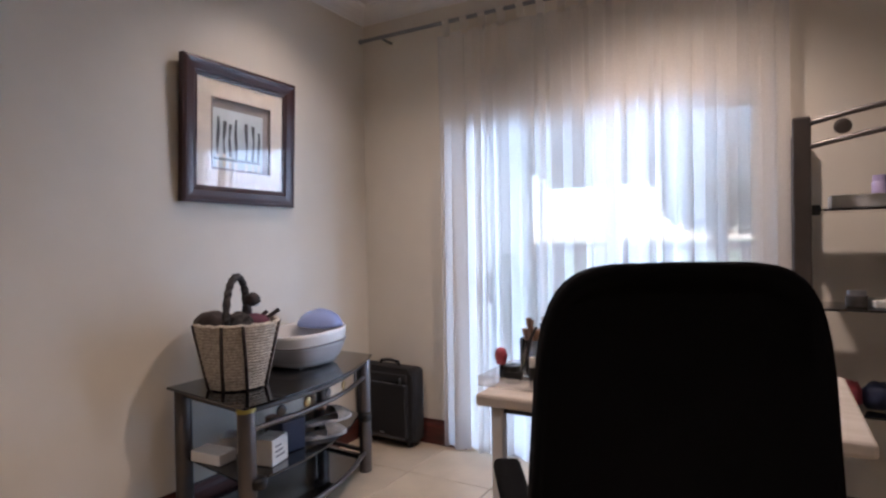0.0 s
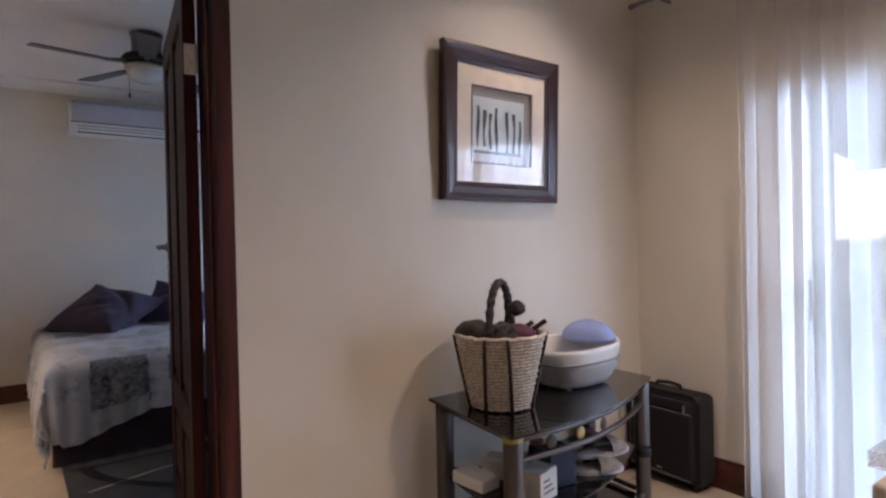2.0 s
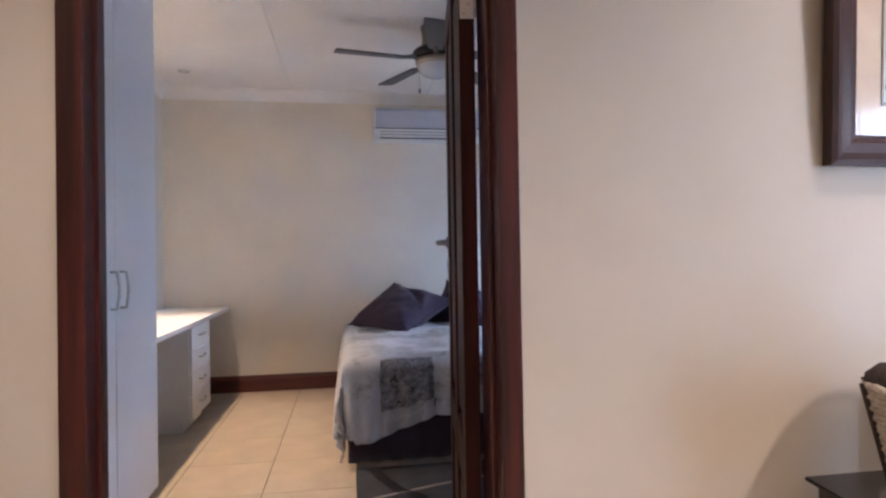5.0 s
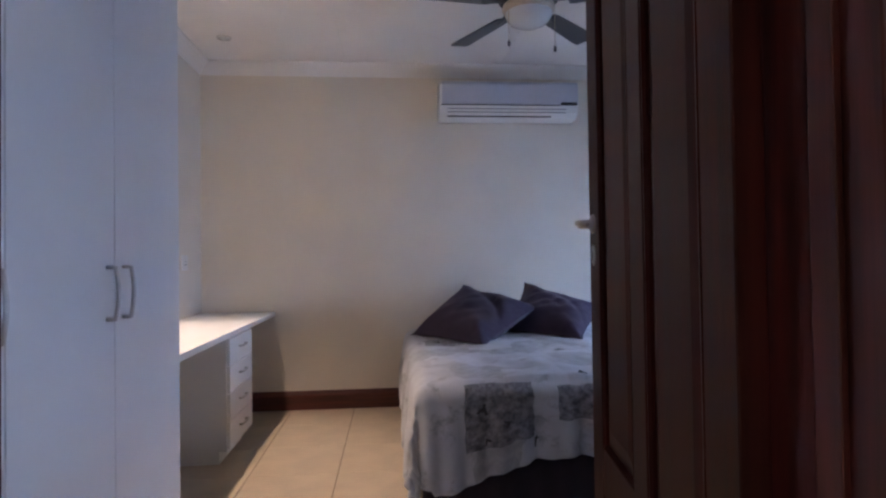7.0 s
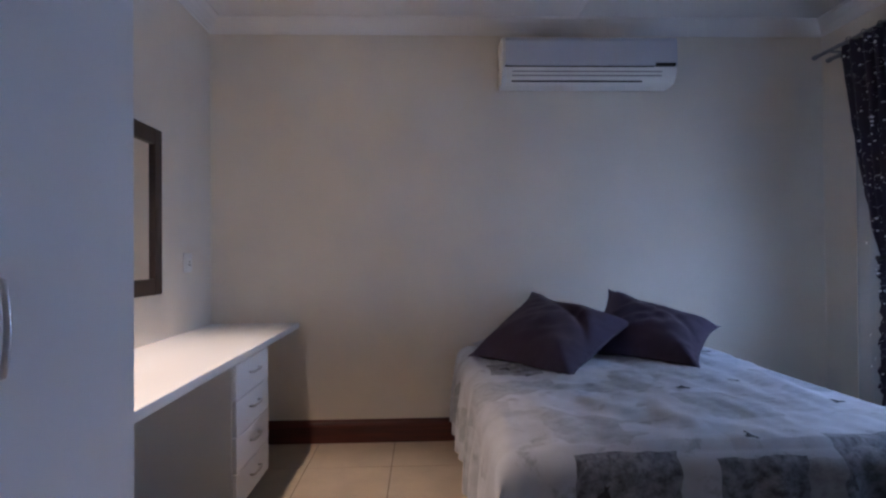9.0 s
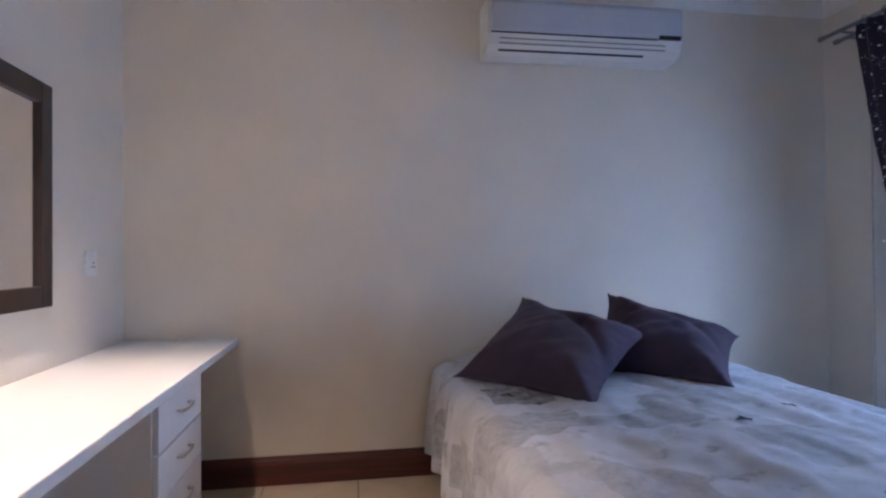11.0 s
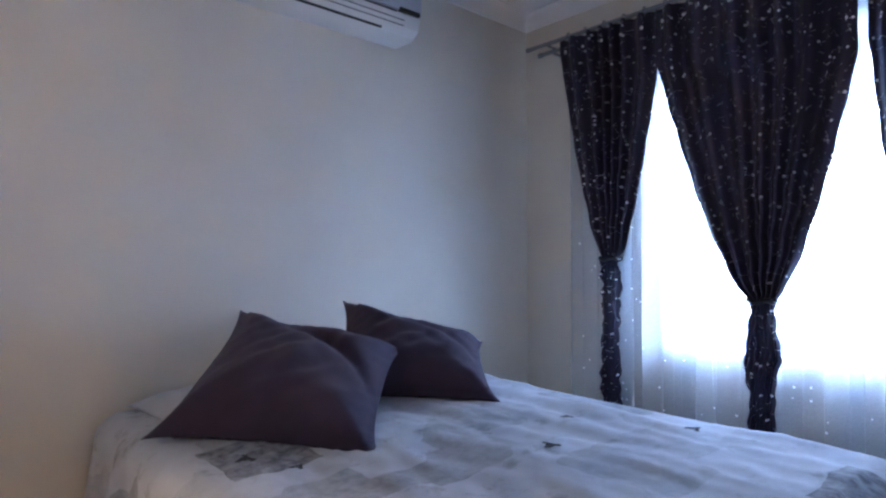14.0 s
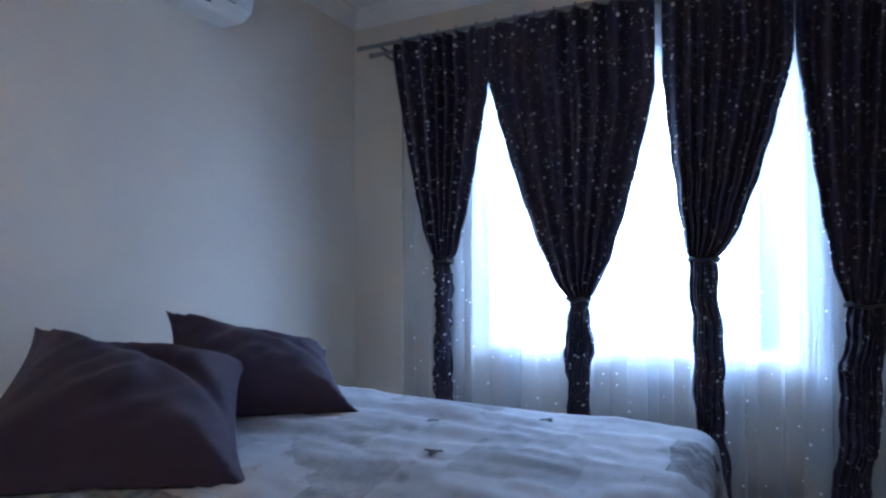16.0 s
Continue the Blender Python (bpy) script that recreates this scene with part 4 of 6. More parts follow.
def picture():
    y0, y1, z0, z1, x = 2.29, 2.945, 1.362, 1.992, XW + 0.001
    p = thing("framed_picture", "framed print of dark upright shapes in a dark wooden frame", "picture", (x, 2.61, z0))
    f = 0.078
    prof = [(0, 0), (0, 0.030), (0.014, 0.034), (0.03, 0.030), (0.056, 0.027), (0.064, 0.021), (f, 0.018), (f, 0)]

    def side(a, b, inward):
        bm = bmesh.new()
        a, b, inward = Vector(a), Vector(b), Vector(inward)
        d = (b - a).normalized()
        rows = [[bm.verts.new(e + inward * w + s * d * w + Vector((h, 0, 0))) for w, h in prof] for e, s in ((a, 1), (b, -1))]
        for k in range(len(prof)):
            j = (k + 1) % len(prof)
            bm.faces.new((rows[0][k], rows[0][j], rows[1][j], rows[1][k]))
        bm.faces.new(rows[0])
        bm.faces.new(rows[1][::-1])
        part("frame", bm, M_FRAME, p)

    side((x, y0, z0), (x, y1, z0), (0, 0, 1))
    side((x, y1, z1), (x, y0, z1), (0, 0, -1))
    side((x, y0, z1), (x, y0, z0), (0, 1, 0))
    side((x, y1, z0), (x, y1, z1), (0, -1, 0))
    a0, a1, c0, c1 = y0 + f, y1 - f, z0 + f, z1 - f
    m = 0.075
    mount = bmesh.new()
    for b in ((a0, a0 + m, c0, c1), (a1 - m, a1, c0, c1), (a0 + m, a1 - m, c0, c0 + m), (a0 + m, a1 - m, c1 - m, c1)):
        box(x + 0.010, x + 0.015, b[0], b[1], b[2], b[3], bm=mount)
    part("mount", mount, M_MAT, p, "cream mount board")
    b0, b1, e0, e1 = a0 + m, a1 - m, c0 + m, c1 - m
    for q in ((b0, b0 + 0.006, e0, e1), (b1 - 0.006, b1, e0, e1), (b0 + 0.006, b1 - 0.006, e0, e0 + 0.006), (b0 + 0.006, b1 - 0.006, e1 - 0.006, e1)):
        part("slip", box(x + 0.008, x + 0.018, *q, 0.0015), M_TAUPE, p, "taupe inner slip")
    part("shadow_box", box(x + 0.004, x + 0.0055, b0, b1, e0, e1), M_TAUPE, p)
    part("print", box(x + 0.0056, x + 0.0075, b0 + 0.012, b1 - 0.045, e0 + 0.012, e1 - 0.045), M_ART, p, "pale blue-grey print")
    rnd = random.Random(4)
    pw = b1 - 0.057 - b0
    for k, (u, h, top) in enumerate(((0.10, 0.17, 0.86), (0.22, 0.15, 0.80), (0.33, 0.15, 0.76), (0.45, 0.20, 0.86), (0.66, 0.18, 0.82), (0.80, 0.17, 0.80), (0.92, 0.14, 0.70))):
        y = b0 + 0.012 + u * pw
        zt = e0 + 0.012 + top * (e1 - e0 - 0.057)
        bm = bmesh.new()
        seg = []
        for j in range(9):
            q = j / 8
            w = 0.006 + 0.005 * abs(math.sin(3.1 * q + k)) - 0.003 * q
            seg.append((bm.verts.new((x + 0.0079, y - w + 0.003 * math.sin(q * 6 + k), zt - h * q)), bm.verts.new((x + 0.0079, y + w + 0.003 * math.sin(q * 6 + k), zt - h * q))))
        for s, t in zip(seg, seg[1:]):
            bm.faces.new((s[0], s[1], t[1], t[0]))
        part("dark_shape", bm, M_INK, p)
        part("pale_stripe", box(x + 0.0076, x + 0.0078, y - 0.006, y + 0.008, zt - h - 0.06, zt - h + 0.004), M_MAT, p)
    part("ground_stroke", box(x + 0.0076, x + 0.0079, b0 + 0.02, b1 - 0.06, e0 + 0.045, e0 + 0.058), M_INK2, p)
    gl = part("glass", box(x + 0.0185, x + 0.0195, a0 - 0.004, a1 + 0.004, c0 - 0.004, c1 + 0.004), M_GLASS, p)
    gl.visible_shadow = False
    # it hangs from a cord and leans out at the top
    p.matrix_basis = p.matrix_basis @ pose(0, 0, 0, 0, 2.4, 0)


M_FRAME = material("dark_mahogany_frame", (0.050, 0.020, 0.018), 0.4, vary=0.15, scale=6, coat=0.2)
M_INK2 = material("grey_ink", (0.14, 0.16, 0.17), 0.7, vary=0.2, scale=30)
picture()

M_BGLASS = material("black_glass", (0.006, 0.006, 0.007), 0.06, vary=0.0, bump=0.0, coat=0.5)
M_GUN = material("gunmetal_paint", (0.15, 0.135, 0.13), 0.38, 0.8, vary=0.08, scale=8)
M_TAPE = material("yellow_tape", (0.62, 0.50, 0.08), 0.4, vary=0.1, scale=40)
M_GOLD = material("gold_ornament", (0.55, 0.40, 0.18), 0.35, 0.9, vary=0.2, scale=40)
TOP = 0.592


def stand_outline(inset=0.0, n=16):
    """The stand's top from above: back along the wall, bowed front."""
    bl, fl, fr, br = (-2.14 + inset, 2.20 + inset), (-1.60 - inset, 2.125 + inset), (-1.79 - inset, 3.135 - inset), (-2.14 + inset, 3.16 - inset)
    pts = [bl]
    for k in range(n + 1):
        q = k / n
        pts.append((fl[0] + (fr[0] - fl[0]) * q + 0.085 * math.sin(math.pi * q), fl[1] + (fr[1] - fl[1]) * q))
    return pts + [br]


def stand():
    s = thing("tv_stand", "grey metal stand with black glass shelves", "stand", (-1.9, 2.65, 0))

    def slab(z0, z1, inset, name):
        bm = prism(stand_outline(inset), (0, 0, z0), (1, 0, 0), (0, 1, 0), (0, 0, z1 - z0))
        bmesh.ops.bevel(bm, geom=[e for e in bm.edges if abs(e.verts[0].co.z - e.verts[1].co.z) < 1e-5], offset=0.002, segments=2, affect="EDGES")
        part(name, bm, M_BGLASS, s, "black tempered glass shelf")

    slab(TOP - 0.010, TOP, 0.0, "top_shelf")
    slab(0.285, 0.293, 0.05, "middle_shelf")
    slab(0.075, 0.083, 0.05, "bottom_shelf")
    posts = ((-2.105, 2.25), (-1.655, 2.185), (-1.80, 3.08), (-2.105, 3.10))
    for k, (x, y) in enumerate(posts):
        bm = lathe([(0.0, 0.0), (0.030, 0.0), (0.032, 0.004), (0.032, TOP - 0.022), (0.028, TOP - 0.0105), (0, TOP - 0.0105)], (x, y, 0), 24, sx=0.85, sy=1.15)
        post = part("post", bm, M_GUN, s, "gunmetal grey tube post", True)
        if k == 1:
            part("tape", lathe([(0.0330, 0.0), (0.0338, 0.003), (0.0338, 0.016), (0.0330, 0.019)], (x, y, TOP - 0.036), 24, sx=0.85, sy=1.15), M_TAPE, post, "strip of yellow tape")
        part("clamp", lathe([(0.0, -0.02), (0.028, -0.02), (0.034, -0.012), (0.034, 0.012), (0.028, 0.02), (0, 0.02)], (x + (0.022 if x > -2 else -0.0), y + (0.03 if y < 2.6 else -0.03), 0.289), 18), M_BLACK, post, "round black shelf clamp", True)
    fl, fr = Vector((posts[1][0], posts[1][1], 0)), Vector((posts[2][0], posts[2][1], 0))
    for z in (TOP - 0.035, TOP - 0.105, 0.10):
        pts = [fl.lerp(fr, k / 20) + Vector((0.075 * math.sin(math.pi * k / 20), 0, z)) for k in range(21)]
        part("front_rail", tube(pts, 0.0105, seg=10), M_GUN, s, "bowed grey front rail", True)
    for z in (TOP - 0.035, 0.105):
        part("side_rail", rod((posts[0][0], posts[0][1], z), (posts[1][0], posts[1][1], z), 0.011), M_GUN, s)
        part("side_rail", rod((posts[3][0], posts[3][1], z), (posts[2][0], posts[2][1], z), 0.011), M_GUN, s)
    rnd = random.Random(2)
    for k in range(5):
        q = 0.18 + 0.16 * k
        c = fl.lerp(fr, q) + Vector((0.075 * math.sin(math.pi * q), 0, TOP - 0.07))
        o = part("ornament", lathe([(0, 0.004), (0.018, 0.003), (0.024, 0.0), (0.018, -0.003), (0, -0.004)], (0, 0, 0), 12), M_GOLD if k % 2 else M_GUN, s, "cast leaf ornament", True)
        o.matrix_basis = Matrix.Translation(s.matrix_basis.translation * 0) @ pose(c.x, c.y, c.z, 0, 90, -11 + 10 * k)
        for a in range(3):
            part("ornament_point", rod((c.x, c.y, c.z), (c.x, c.y + 0.03 * math.cos(a * 2.1 + k), c.z + 0.03 * math.sin(a * 2.1 + k)), 0.007, seg=6, r2=0.001), M_GOLD, o)


stand()

M_WICKER = material("whitewashed_wicker", (0.70, 0.64, 0.54), 0.8, vary=0.25, scale=70, bump=0.3, second=(0.44, 0.38, 0.31))
M_STRAP = material("dark_brown_strap", (0.035, 0.020, 0.018), 0.7, vary=0.2, scale=30)
M_FLUFF = material("grey_brown_wrap", (0.11, 0.095, 0.09), 0.95, vary=0.4, scale=60, bump=0.8, bscale=200)


def basket():
    cx, cy, z0, h, r0, r1 = -1.885, 2.35, TOP + 0.001, 0.262, 0.108, 0.160
    b = thing("basket", "whitewashed wicker basket with dark straps and twisted handle", "basket", (cx, cy, z0))
    weave = bmesh.new()
    rows, n = 21, 66
    for k in range(rows):
        q = (k + 0.5) / rows
        r = r0 + (r1 - r0) * q ** 0.9
        pts = [(cx + (r + 0.0035 * (1 if (i + k) % 2 else -1)) * math.cos(i * math.tau / n), cy + (r + 0.0035 * (1 if (i + k) % 2 else -1)) * math.sin(i * math.tau / n), z0 + 0.004 + (h - 0.012) * q + 0.0012 * math.sin(i * 1.7 + k)) for i in range(n)]
        tube(pts, 0.0062, weave, 6, closed=True)
    part("weave", weave, M_WICKER, b, "woven pale cane", True)
    part("lining", lathe([(0, 0.004), (r0 - 0.009, 0.004), (r1 - 0.010, h - 0.01)], (cx, cy, z0), 32), M_STRAP, b)
    rim = [(cx + r1 * math.cos(i * math.tau / 40), cy + r1 * math.sin(i * math.tau / 40), z0 + h - 0.002 + 0.003 * math.sin(i * 2.5)) for i in range(40)]
    part("rim", tube(rim, 0.009, seg=8, closed=True), M_WICKER, b, "braided cane rim", True)
    for k in range(8):
        a = k * math.tau / 8 + 0.35
        lean = 0.16 * (-1 if k % 2 else 1)
        pts = [(cx + (r0 + (r1 - r0) * q + 0.010) * math.cos(a + lean * q), cy + (r0 + (r1 - r0) * q + 0.010) * math.sin(a + lean * q), z0 + 0.002 + (h - 0.002) * q) for q in (0, 0.25, 0.5, 0.75, 1)]
        part("strap", tube(pts, 0.0065, seg=6), M_STRAP, b, "dark brown leather strap", True)
    # arched handle, wrapped
    ha = radians(122)
    pts = []
    for k in range(25):
        t = math.pi * k / 24
        d = r1 * 0.86 * math.cos(t)
        pts.append((cx + d * math.cos(ha), cy + d * math.sin(ha), z0 + h - 0.02 + 0.205 * math.sin(t) ** 0.7))
    part("handle", tube(pts, [0.0125 + 0.004 * (k % 2) + 0.006 * max(0, 6 - k) / 6 for k in range(25)], seg=8), M_FLUFF, b, "wrapped grey-brown handle", True)


basket()


def soft_lump(name, c, r, mat, label, category, squash=(1, 1, 0.7), group="", seed=0):
    bm = bmesh.new()
    bmesh.ops.create_icosphere(bm, subdivisions=3, radius=1)
    for v in bm.verts:
        k = 1 + 0.22 * noise.noise(v.co * 2.2 + Vector((seed, 0, 0))) + 0.08 * noise.noise(v.co * 7)
        v.co = Vector(c) + Vector((v.co.x * squash[0], v.co.y * squash[1], v.co.z * squash[2])) * r * k
    return tagged(part(name, bm, mat, None, smooth=True), label, category, group)


M_ROLL = material("brown_suede", (0.085, 0.065, 0.06), 0.9, vary=0.2, scale=20)
M_PLUM = material("plum_cloth", (0.16, 0.05, 0.08), 0.85, vary=0.2, scale=20)
soft_lump("rolled_cloth", (-1.94, 2.27, 0.862), 0.062, M_ROLL, "rolled brown suede cloth in the basket", "cloth", (1, 1.1, 0.72), seed=1)
soft_lump("rolled_cloth", (-1.86, 2.33, 0.85), 0.060, M_FLUFF, "grey-brown knitted cloth in the basket", "cloth", (1, 1, 0.8), seed=2)
soft_lump("folded_cloth", (-1.87, 2.42, 0.845), 0.068, M_PLUM, "plum folded cloth in the basket", "cloth", (1, 1, 0.55), seed=3)
soft_lump("ribbon_bow", (-1.845, 2.395, 0.945), 0.028, M_STRAP, "dark bow on the basket handle", "ribbon", (1, 1.3, 1), seed=5)
for a, b in (((-1.90, 2.40, 0.80), (-1.80, 2.50, 0.895)), ((-1.92, 2.38, 0.80), (-1.86, 2.49, 0.885))):
    st = thing("brush", "dark wooden brush handle in the basket", "brush", a)
    part("handle", rod(a, b, 0.009, seg=10), M_STRAP, st)
pb = thing("pump_bottle", "white plastic pump bottle behind the basket", "bottle", (-2.03, 2.52, TOP))
part("bottle", lathe([(0, 0), (0.036, 0), (0.038, 0.006), (0.038, 0.20), (0.03, 0.225), (0.013, 0.235), (0.013, 0.25)], (-2.03, 2.52, TOP + 0.0005), 24), M_PLASTIC, pb, smooth=True)
part("collar", rod((-2.03, 2.52, TOP + 0.24), (-2.03, 2.52, TOP + 0.275), 0.016, seg=16), M_PLASTIC, pb)
part("pump", box(-2.045, -2.015, 2.515, 2.60, TOP + 0.30, TOP + 0.325, 0.008), M_PLASTIC, pb)
part("stem", rod((-2.03, 2.525, TOP + 0.27), (-2.03, 2.525, TOP + 0.305), 0.006), M_PLASTIC, pb)

M_SPAW = material("glossy_white_plastic", (0.72, 0.72, 0.72), 0.22, vary=0.02)
M_SPAG = material("pale_grey_plastic", (0.50, 0.50, 0.52), 0.3, vary=0.03)
M_SPAB = material("periwinkle_plastic", (0.30, 0.38, 0.72), 0.2, vary=0.03)


def foot_spa():
    cx, cy = -1.955, 2.80
    s = thing("foot_spa", "white plastic foot spa with a blue splash cover", "foot spa", (cx, cy, TOP))
    N = 48

    def ring(a, b, z, dz=0.0):
        return [(cx + a * math.copysign(abs(math.cos(k * math.tau / N)) ** 0.8, math.cos(k * math.tau / N)), cy + b * math.copysign(abs(math.sin(k * math.tau / N)) ** 0.8, math.sin(k * math.tau / N)), TOP + z + dz * math.sin(k * math.tau / N)) for k in range(N)]

    def loft(rings, bm=None):
        bm = bm or bmesh.new()
        vs = [[bm.verts.new(p) for p in r] for r in rings]
        for a, b in zip(vs, vs[1:]):
            for k in range(N):
                bm.faces.new((a[k], a[(k + 1) % N], b[(k + 1) % N], b[k]))
        return bm, vs

    bm, vs = loft([ring(0.115, 0.14, 0.004), ring(0.14, 0.165, 0.02), ring(0.163, 0.195, 0.07), ring(0.172, 0.210, 0.115, 0.004), ring(0.176, 0.216, 0.150, 0.008), ring(0.178, 0.220, 0.166, 0.010), ring(0.172, 0.214, 0.172, 0.010), ring(0.160, 0.200, 0.165, 0.01), ring(0.135, 0.17, 0.06), ring(0.11, 0.14, 0.045)])
    bm.faces.new(vs[0][::-1])
    bm.faces.new(vs[-1])
    part("tub", bm, M_SPAW, s, "glossy white tub", True)
    band, _ = loft([ring(0.1485, 0.177, 0.035), ring(0.167, 0.2005, 0.075), ring(0.1715, 0.2075, 0.096)])
    part("lower_band", band, M_SPAG, s, "pale grey lower band", True)
    part("trim_line", tube([(p[0] * 1.0 + 0.004 * math.copysign(1, p[0] - cx), p[1], p[2]) for p in ring(0.173, 0.211, 0.112, 0.006)], 0.004, seg=6, closed=True), M_GREY, s, "grey trim line", True)
    dome = bmesh.new()
    rows = [[dome.verts.new((cx + 0.128 * math.cos(k * math.tau / 32) * math.cos(q), cy + 0.125 + 0.084 * math.sin(k * math.tau / 32) * math.cos(q), TOP + 0.171 + 0.005 * math.sin(k * math.tau / 32) + 0.078 * math.sin(q))) for k in range(32)] for q in (0, 0.15, 0.35, 0.6, 0.85, 1.1, 1.35, 1.5)]
    for a, b in zip(rows, rows[1:]):
        for k in range(32):
            dome.faces.new((a[k], a[(k + 1) % 32], b[(k + 1) % 32], b[k]))
    dome.faces.new(rows[-1])
    thicken(part("splash_cover", dome, M_SPAB, s, "blue splash cover", True), 0.004)
    for dy in (-0.1, 0.1):
        part("foot", box(cx - 0.09, cx + 0.09, cy + dy - 0.015, cy + dy + 0.015, TOP + 0.0005, TOP + 0.006, 0.002), M_SPAG, s)


foot_spa()


# things on the stand's lower shelves
def carton(name, label, x, y, z, w, d, h, mat, rz, category="box"):
    c = thing(name, label, category, (x, y, z), rz, local=True)
    part("body", box(-w / 2, w / 2, -d / 2, d / 2, 0.0005, h, 0.004), mat, c)
    part("flap", box(-w / 2 + 0.003, w / 2 - 0.003, -0.002, d / 2 - 0.003, h + 0.0002, h + 0.002), mat, c)
    return c


M_NAVY = material("navy_card", (0.02, 0.03, 0.08), 0.5, vary=0.1)
M_GREYFELT = material("grey_felt", (0.32, 0.30, 0.28), 0.95, vary=0.2, scale=25, bump=0.5, bscale=300)
M_COPPER = material("rose_metal", (0.45, 0.26, 0.18), 0.35, 0.7, vary=0.15)
S1, S2 = 0.294, 0.084
cb = carton("carton", "small white printed carton on the glass shelf", -1.74, 2.38, S1, 0.09, 0.11, 0.105, M_PLASTIC, 12)
for k in range(3):
    part("print_bar", box(0.0455, 0.0462, -0.035, 0.03 - 0.012 * k, 0.03 + 0.02 * k, 0.038 + 0.02 * k), M_GREY, cb)
carton("carton", "navy blue carton on the glass shelf", -1.79, 2.52, S1, 0.10, 0.12, 0.13, M_NAVY, -8)
carton("carton", "white carton lying on the glass shelf", -1.95, 2.42, S1, 0.16, 0.10, 0.07, M_PLASTIC, 30)
carton("storage_tray", "white plastic tray on the glass shelf", -1.96, 2.28, S1, 0.16, 0.09, 0.045, M_SPAW, 4, "tray")
for k, (y, dz, rz) in enumerate(((2.70, 0.0, 60), (2.76, 0.055, 75))):
    sl = thing("slipper", "grey felt slipper on the glass shelf", "slipper", (-1.77, y, S1 + dz), rz, group="pair of slippers", local=True)
    sole = bmesh.new()
    up = bmesh.new()
    pts = [(0.13 * math.cos(a * math.tau / 28), (0.046 + 0.01 * math.cos(a * math.tau / 28)) * math.sin(a * math.tau / 28)) for a in range(28)]
    part("sole", prism(pts, (0, 0, 0.001), (1, 0, 0), (0, 1, 0), (0, 0, 0.014)), M_SPAG, sl)
    part("upper", sheet(lambda u, v: (0.02 + 0.108 * v, (0.052 * (1 - v ** 3) + 0.004) * math.cos(math.pi * u), 0.015 + (0.05 * (1 - v * v) + 0.004) * math.sin(math.pi * u)), 16, 10, up), M_GREYFELT, sl, smooth=True)
for x, y in ((-1.98, 2.62), (-1.9, 2.86)):
    jr = thing("jar", "small dark jar on the glass shelf", "jar", (x, y, S1))
    part("body", lathe([(0, 0), (0.03, 0), (0.034, 0.01), (0.034, 0.06), (0.028, 0.07), (0, 0.07)], (x, y, S1 + 0.0005), 20), M_STRAP, jr, smooth=True)
    part("lid", rod((x, y, S1 + 0.0705), (x, y, S1 + 0.088), 0.03, seg=20), M_COPPER, jr)


# ---- suitcase ----
M_CASE = material("black_nylon", (0.014, 0.014, 0.017), 0.7, vary=0.15, scale=12, bump=0.4, bscale=500)


def suitcase():
    s = thing("suitcase", "small black nylon trolley suitcase on the floor", "suitcase", (-1.945, 3.515, 0), -4, local=True)
    w, d, h = 0.42, 0.13, 0.455
    part("shell", box(-w / 2, w / 2, -d / 2, d / 2, 0.025, h, 0.035, seg=4), M_CASE, s, smooth=True)
    part("front_pocket", box(-w / 2 + 0.03, w / 2 - 0.03, -d / 2 - 0.022, -d / 2 + 0.01, 0.06, h - 0.09, 0.014, seg=3), M_CASE, s)
    part("upper_pocket", box(-w / 2 + 0.035, w / 2 - 0.035, -d / 2 - 0.015, -d / 2 + 0.01, h - 0.085, h - 0.035, 0.01), M_CASE, s)
    for z in (h - 0.088, 0.058):
        part("zip", tube([(-w / 2 + 0.04, -d / 2 - 0.02, z), (0, -d / 2 - 0.022, z), (w / 2 - 0.04, -d / 2 - 0.02, z)], 0.003, seg=6), M_GREY, s)
    part("top_handle", tube([(-0.07, 0, h - 0.004), (-0.065, 0, h + 0.018), (0, 0, h + 0.026), (0.065, 0, h + 0.018), (0.07, 0, h - 0.004)], 0.009, seg=8), M_BLACK, s, smooth=True)
    part("zip_pull", box(0.135, 0.143, -d / 2 - 0.026, -d / 2 - 0.016, h - 0.085, h - 0.05, 0.001), M_STEEL, s)
    part("badge", box(-0.012, 0.018, -d / 2 - 0.0235, -d / 2 - 0.0215, 0.075, 0.083), M_STEEL, s, "small pale badge")
    part("edge_piping", tube([(-w / 2 + 0.03, -d / 2 - 0.001, 0.035), (-w / 2 + 0.005, -d / 2 + 0.006, 0.06), (-w / 2 + 0.005, -d / 2 + 0.006, h - 0.04), (-w / 2 + 0.035, -d / 2 + 0.006, h - 0.006), (w / 2 - 0.035, -d / 2 + 0.006, h - 0.006), (w / 2 - 0.005, -d / 2 + 0.006, h - 0.04), (w / 2 - 0.005, -d / 2 + 0.006, 0.06), (w / 2 - 0.03, -d / 2 - 0.001, 0.035)], 0.005, seg=6), M_BLACK, s)
    for x in (-w / 2 + 0.05, w / 2 - 0.05):
        for y in (-d / 2 + 0.04, d / 2 - 0.04):
            part("wheel", rod((x - 0.012, y, 0.02), (x + 0.012, y, 0.02), 0.02, seg=16), M_BLACK, s)


suitcase()

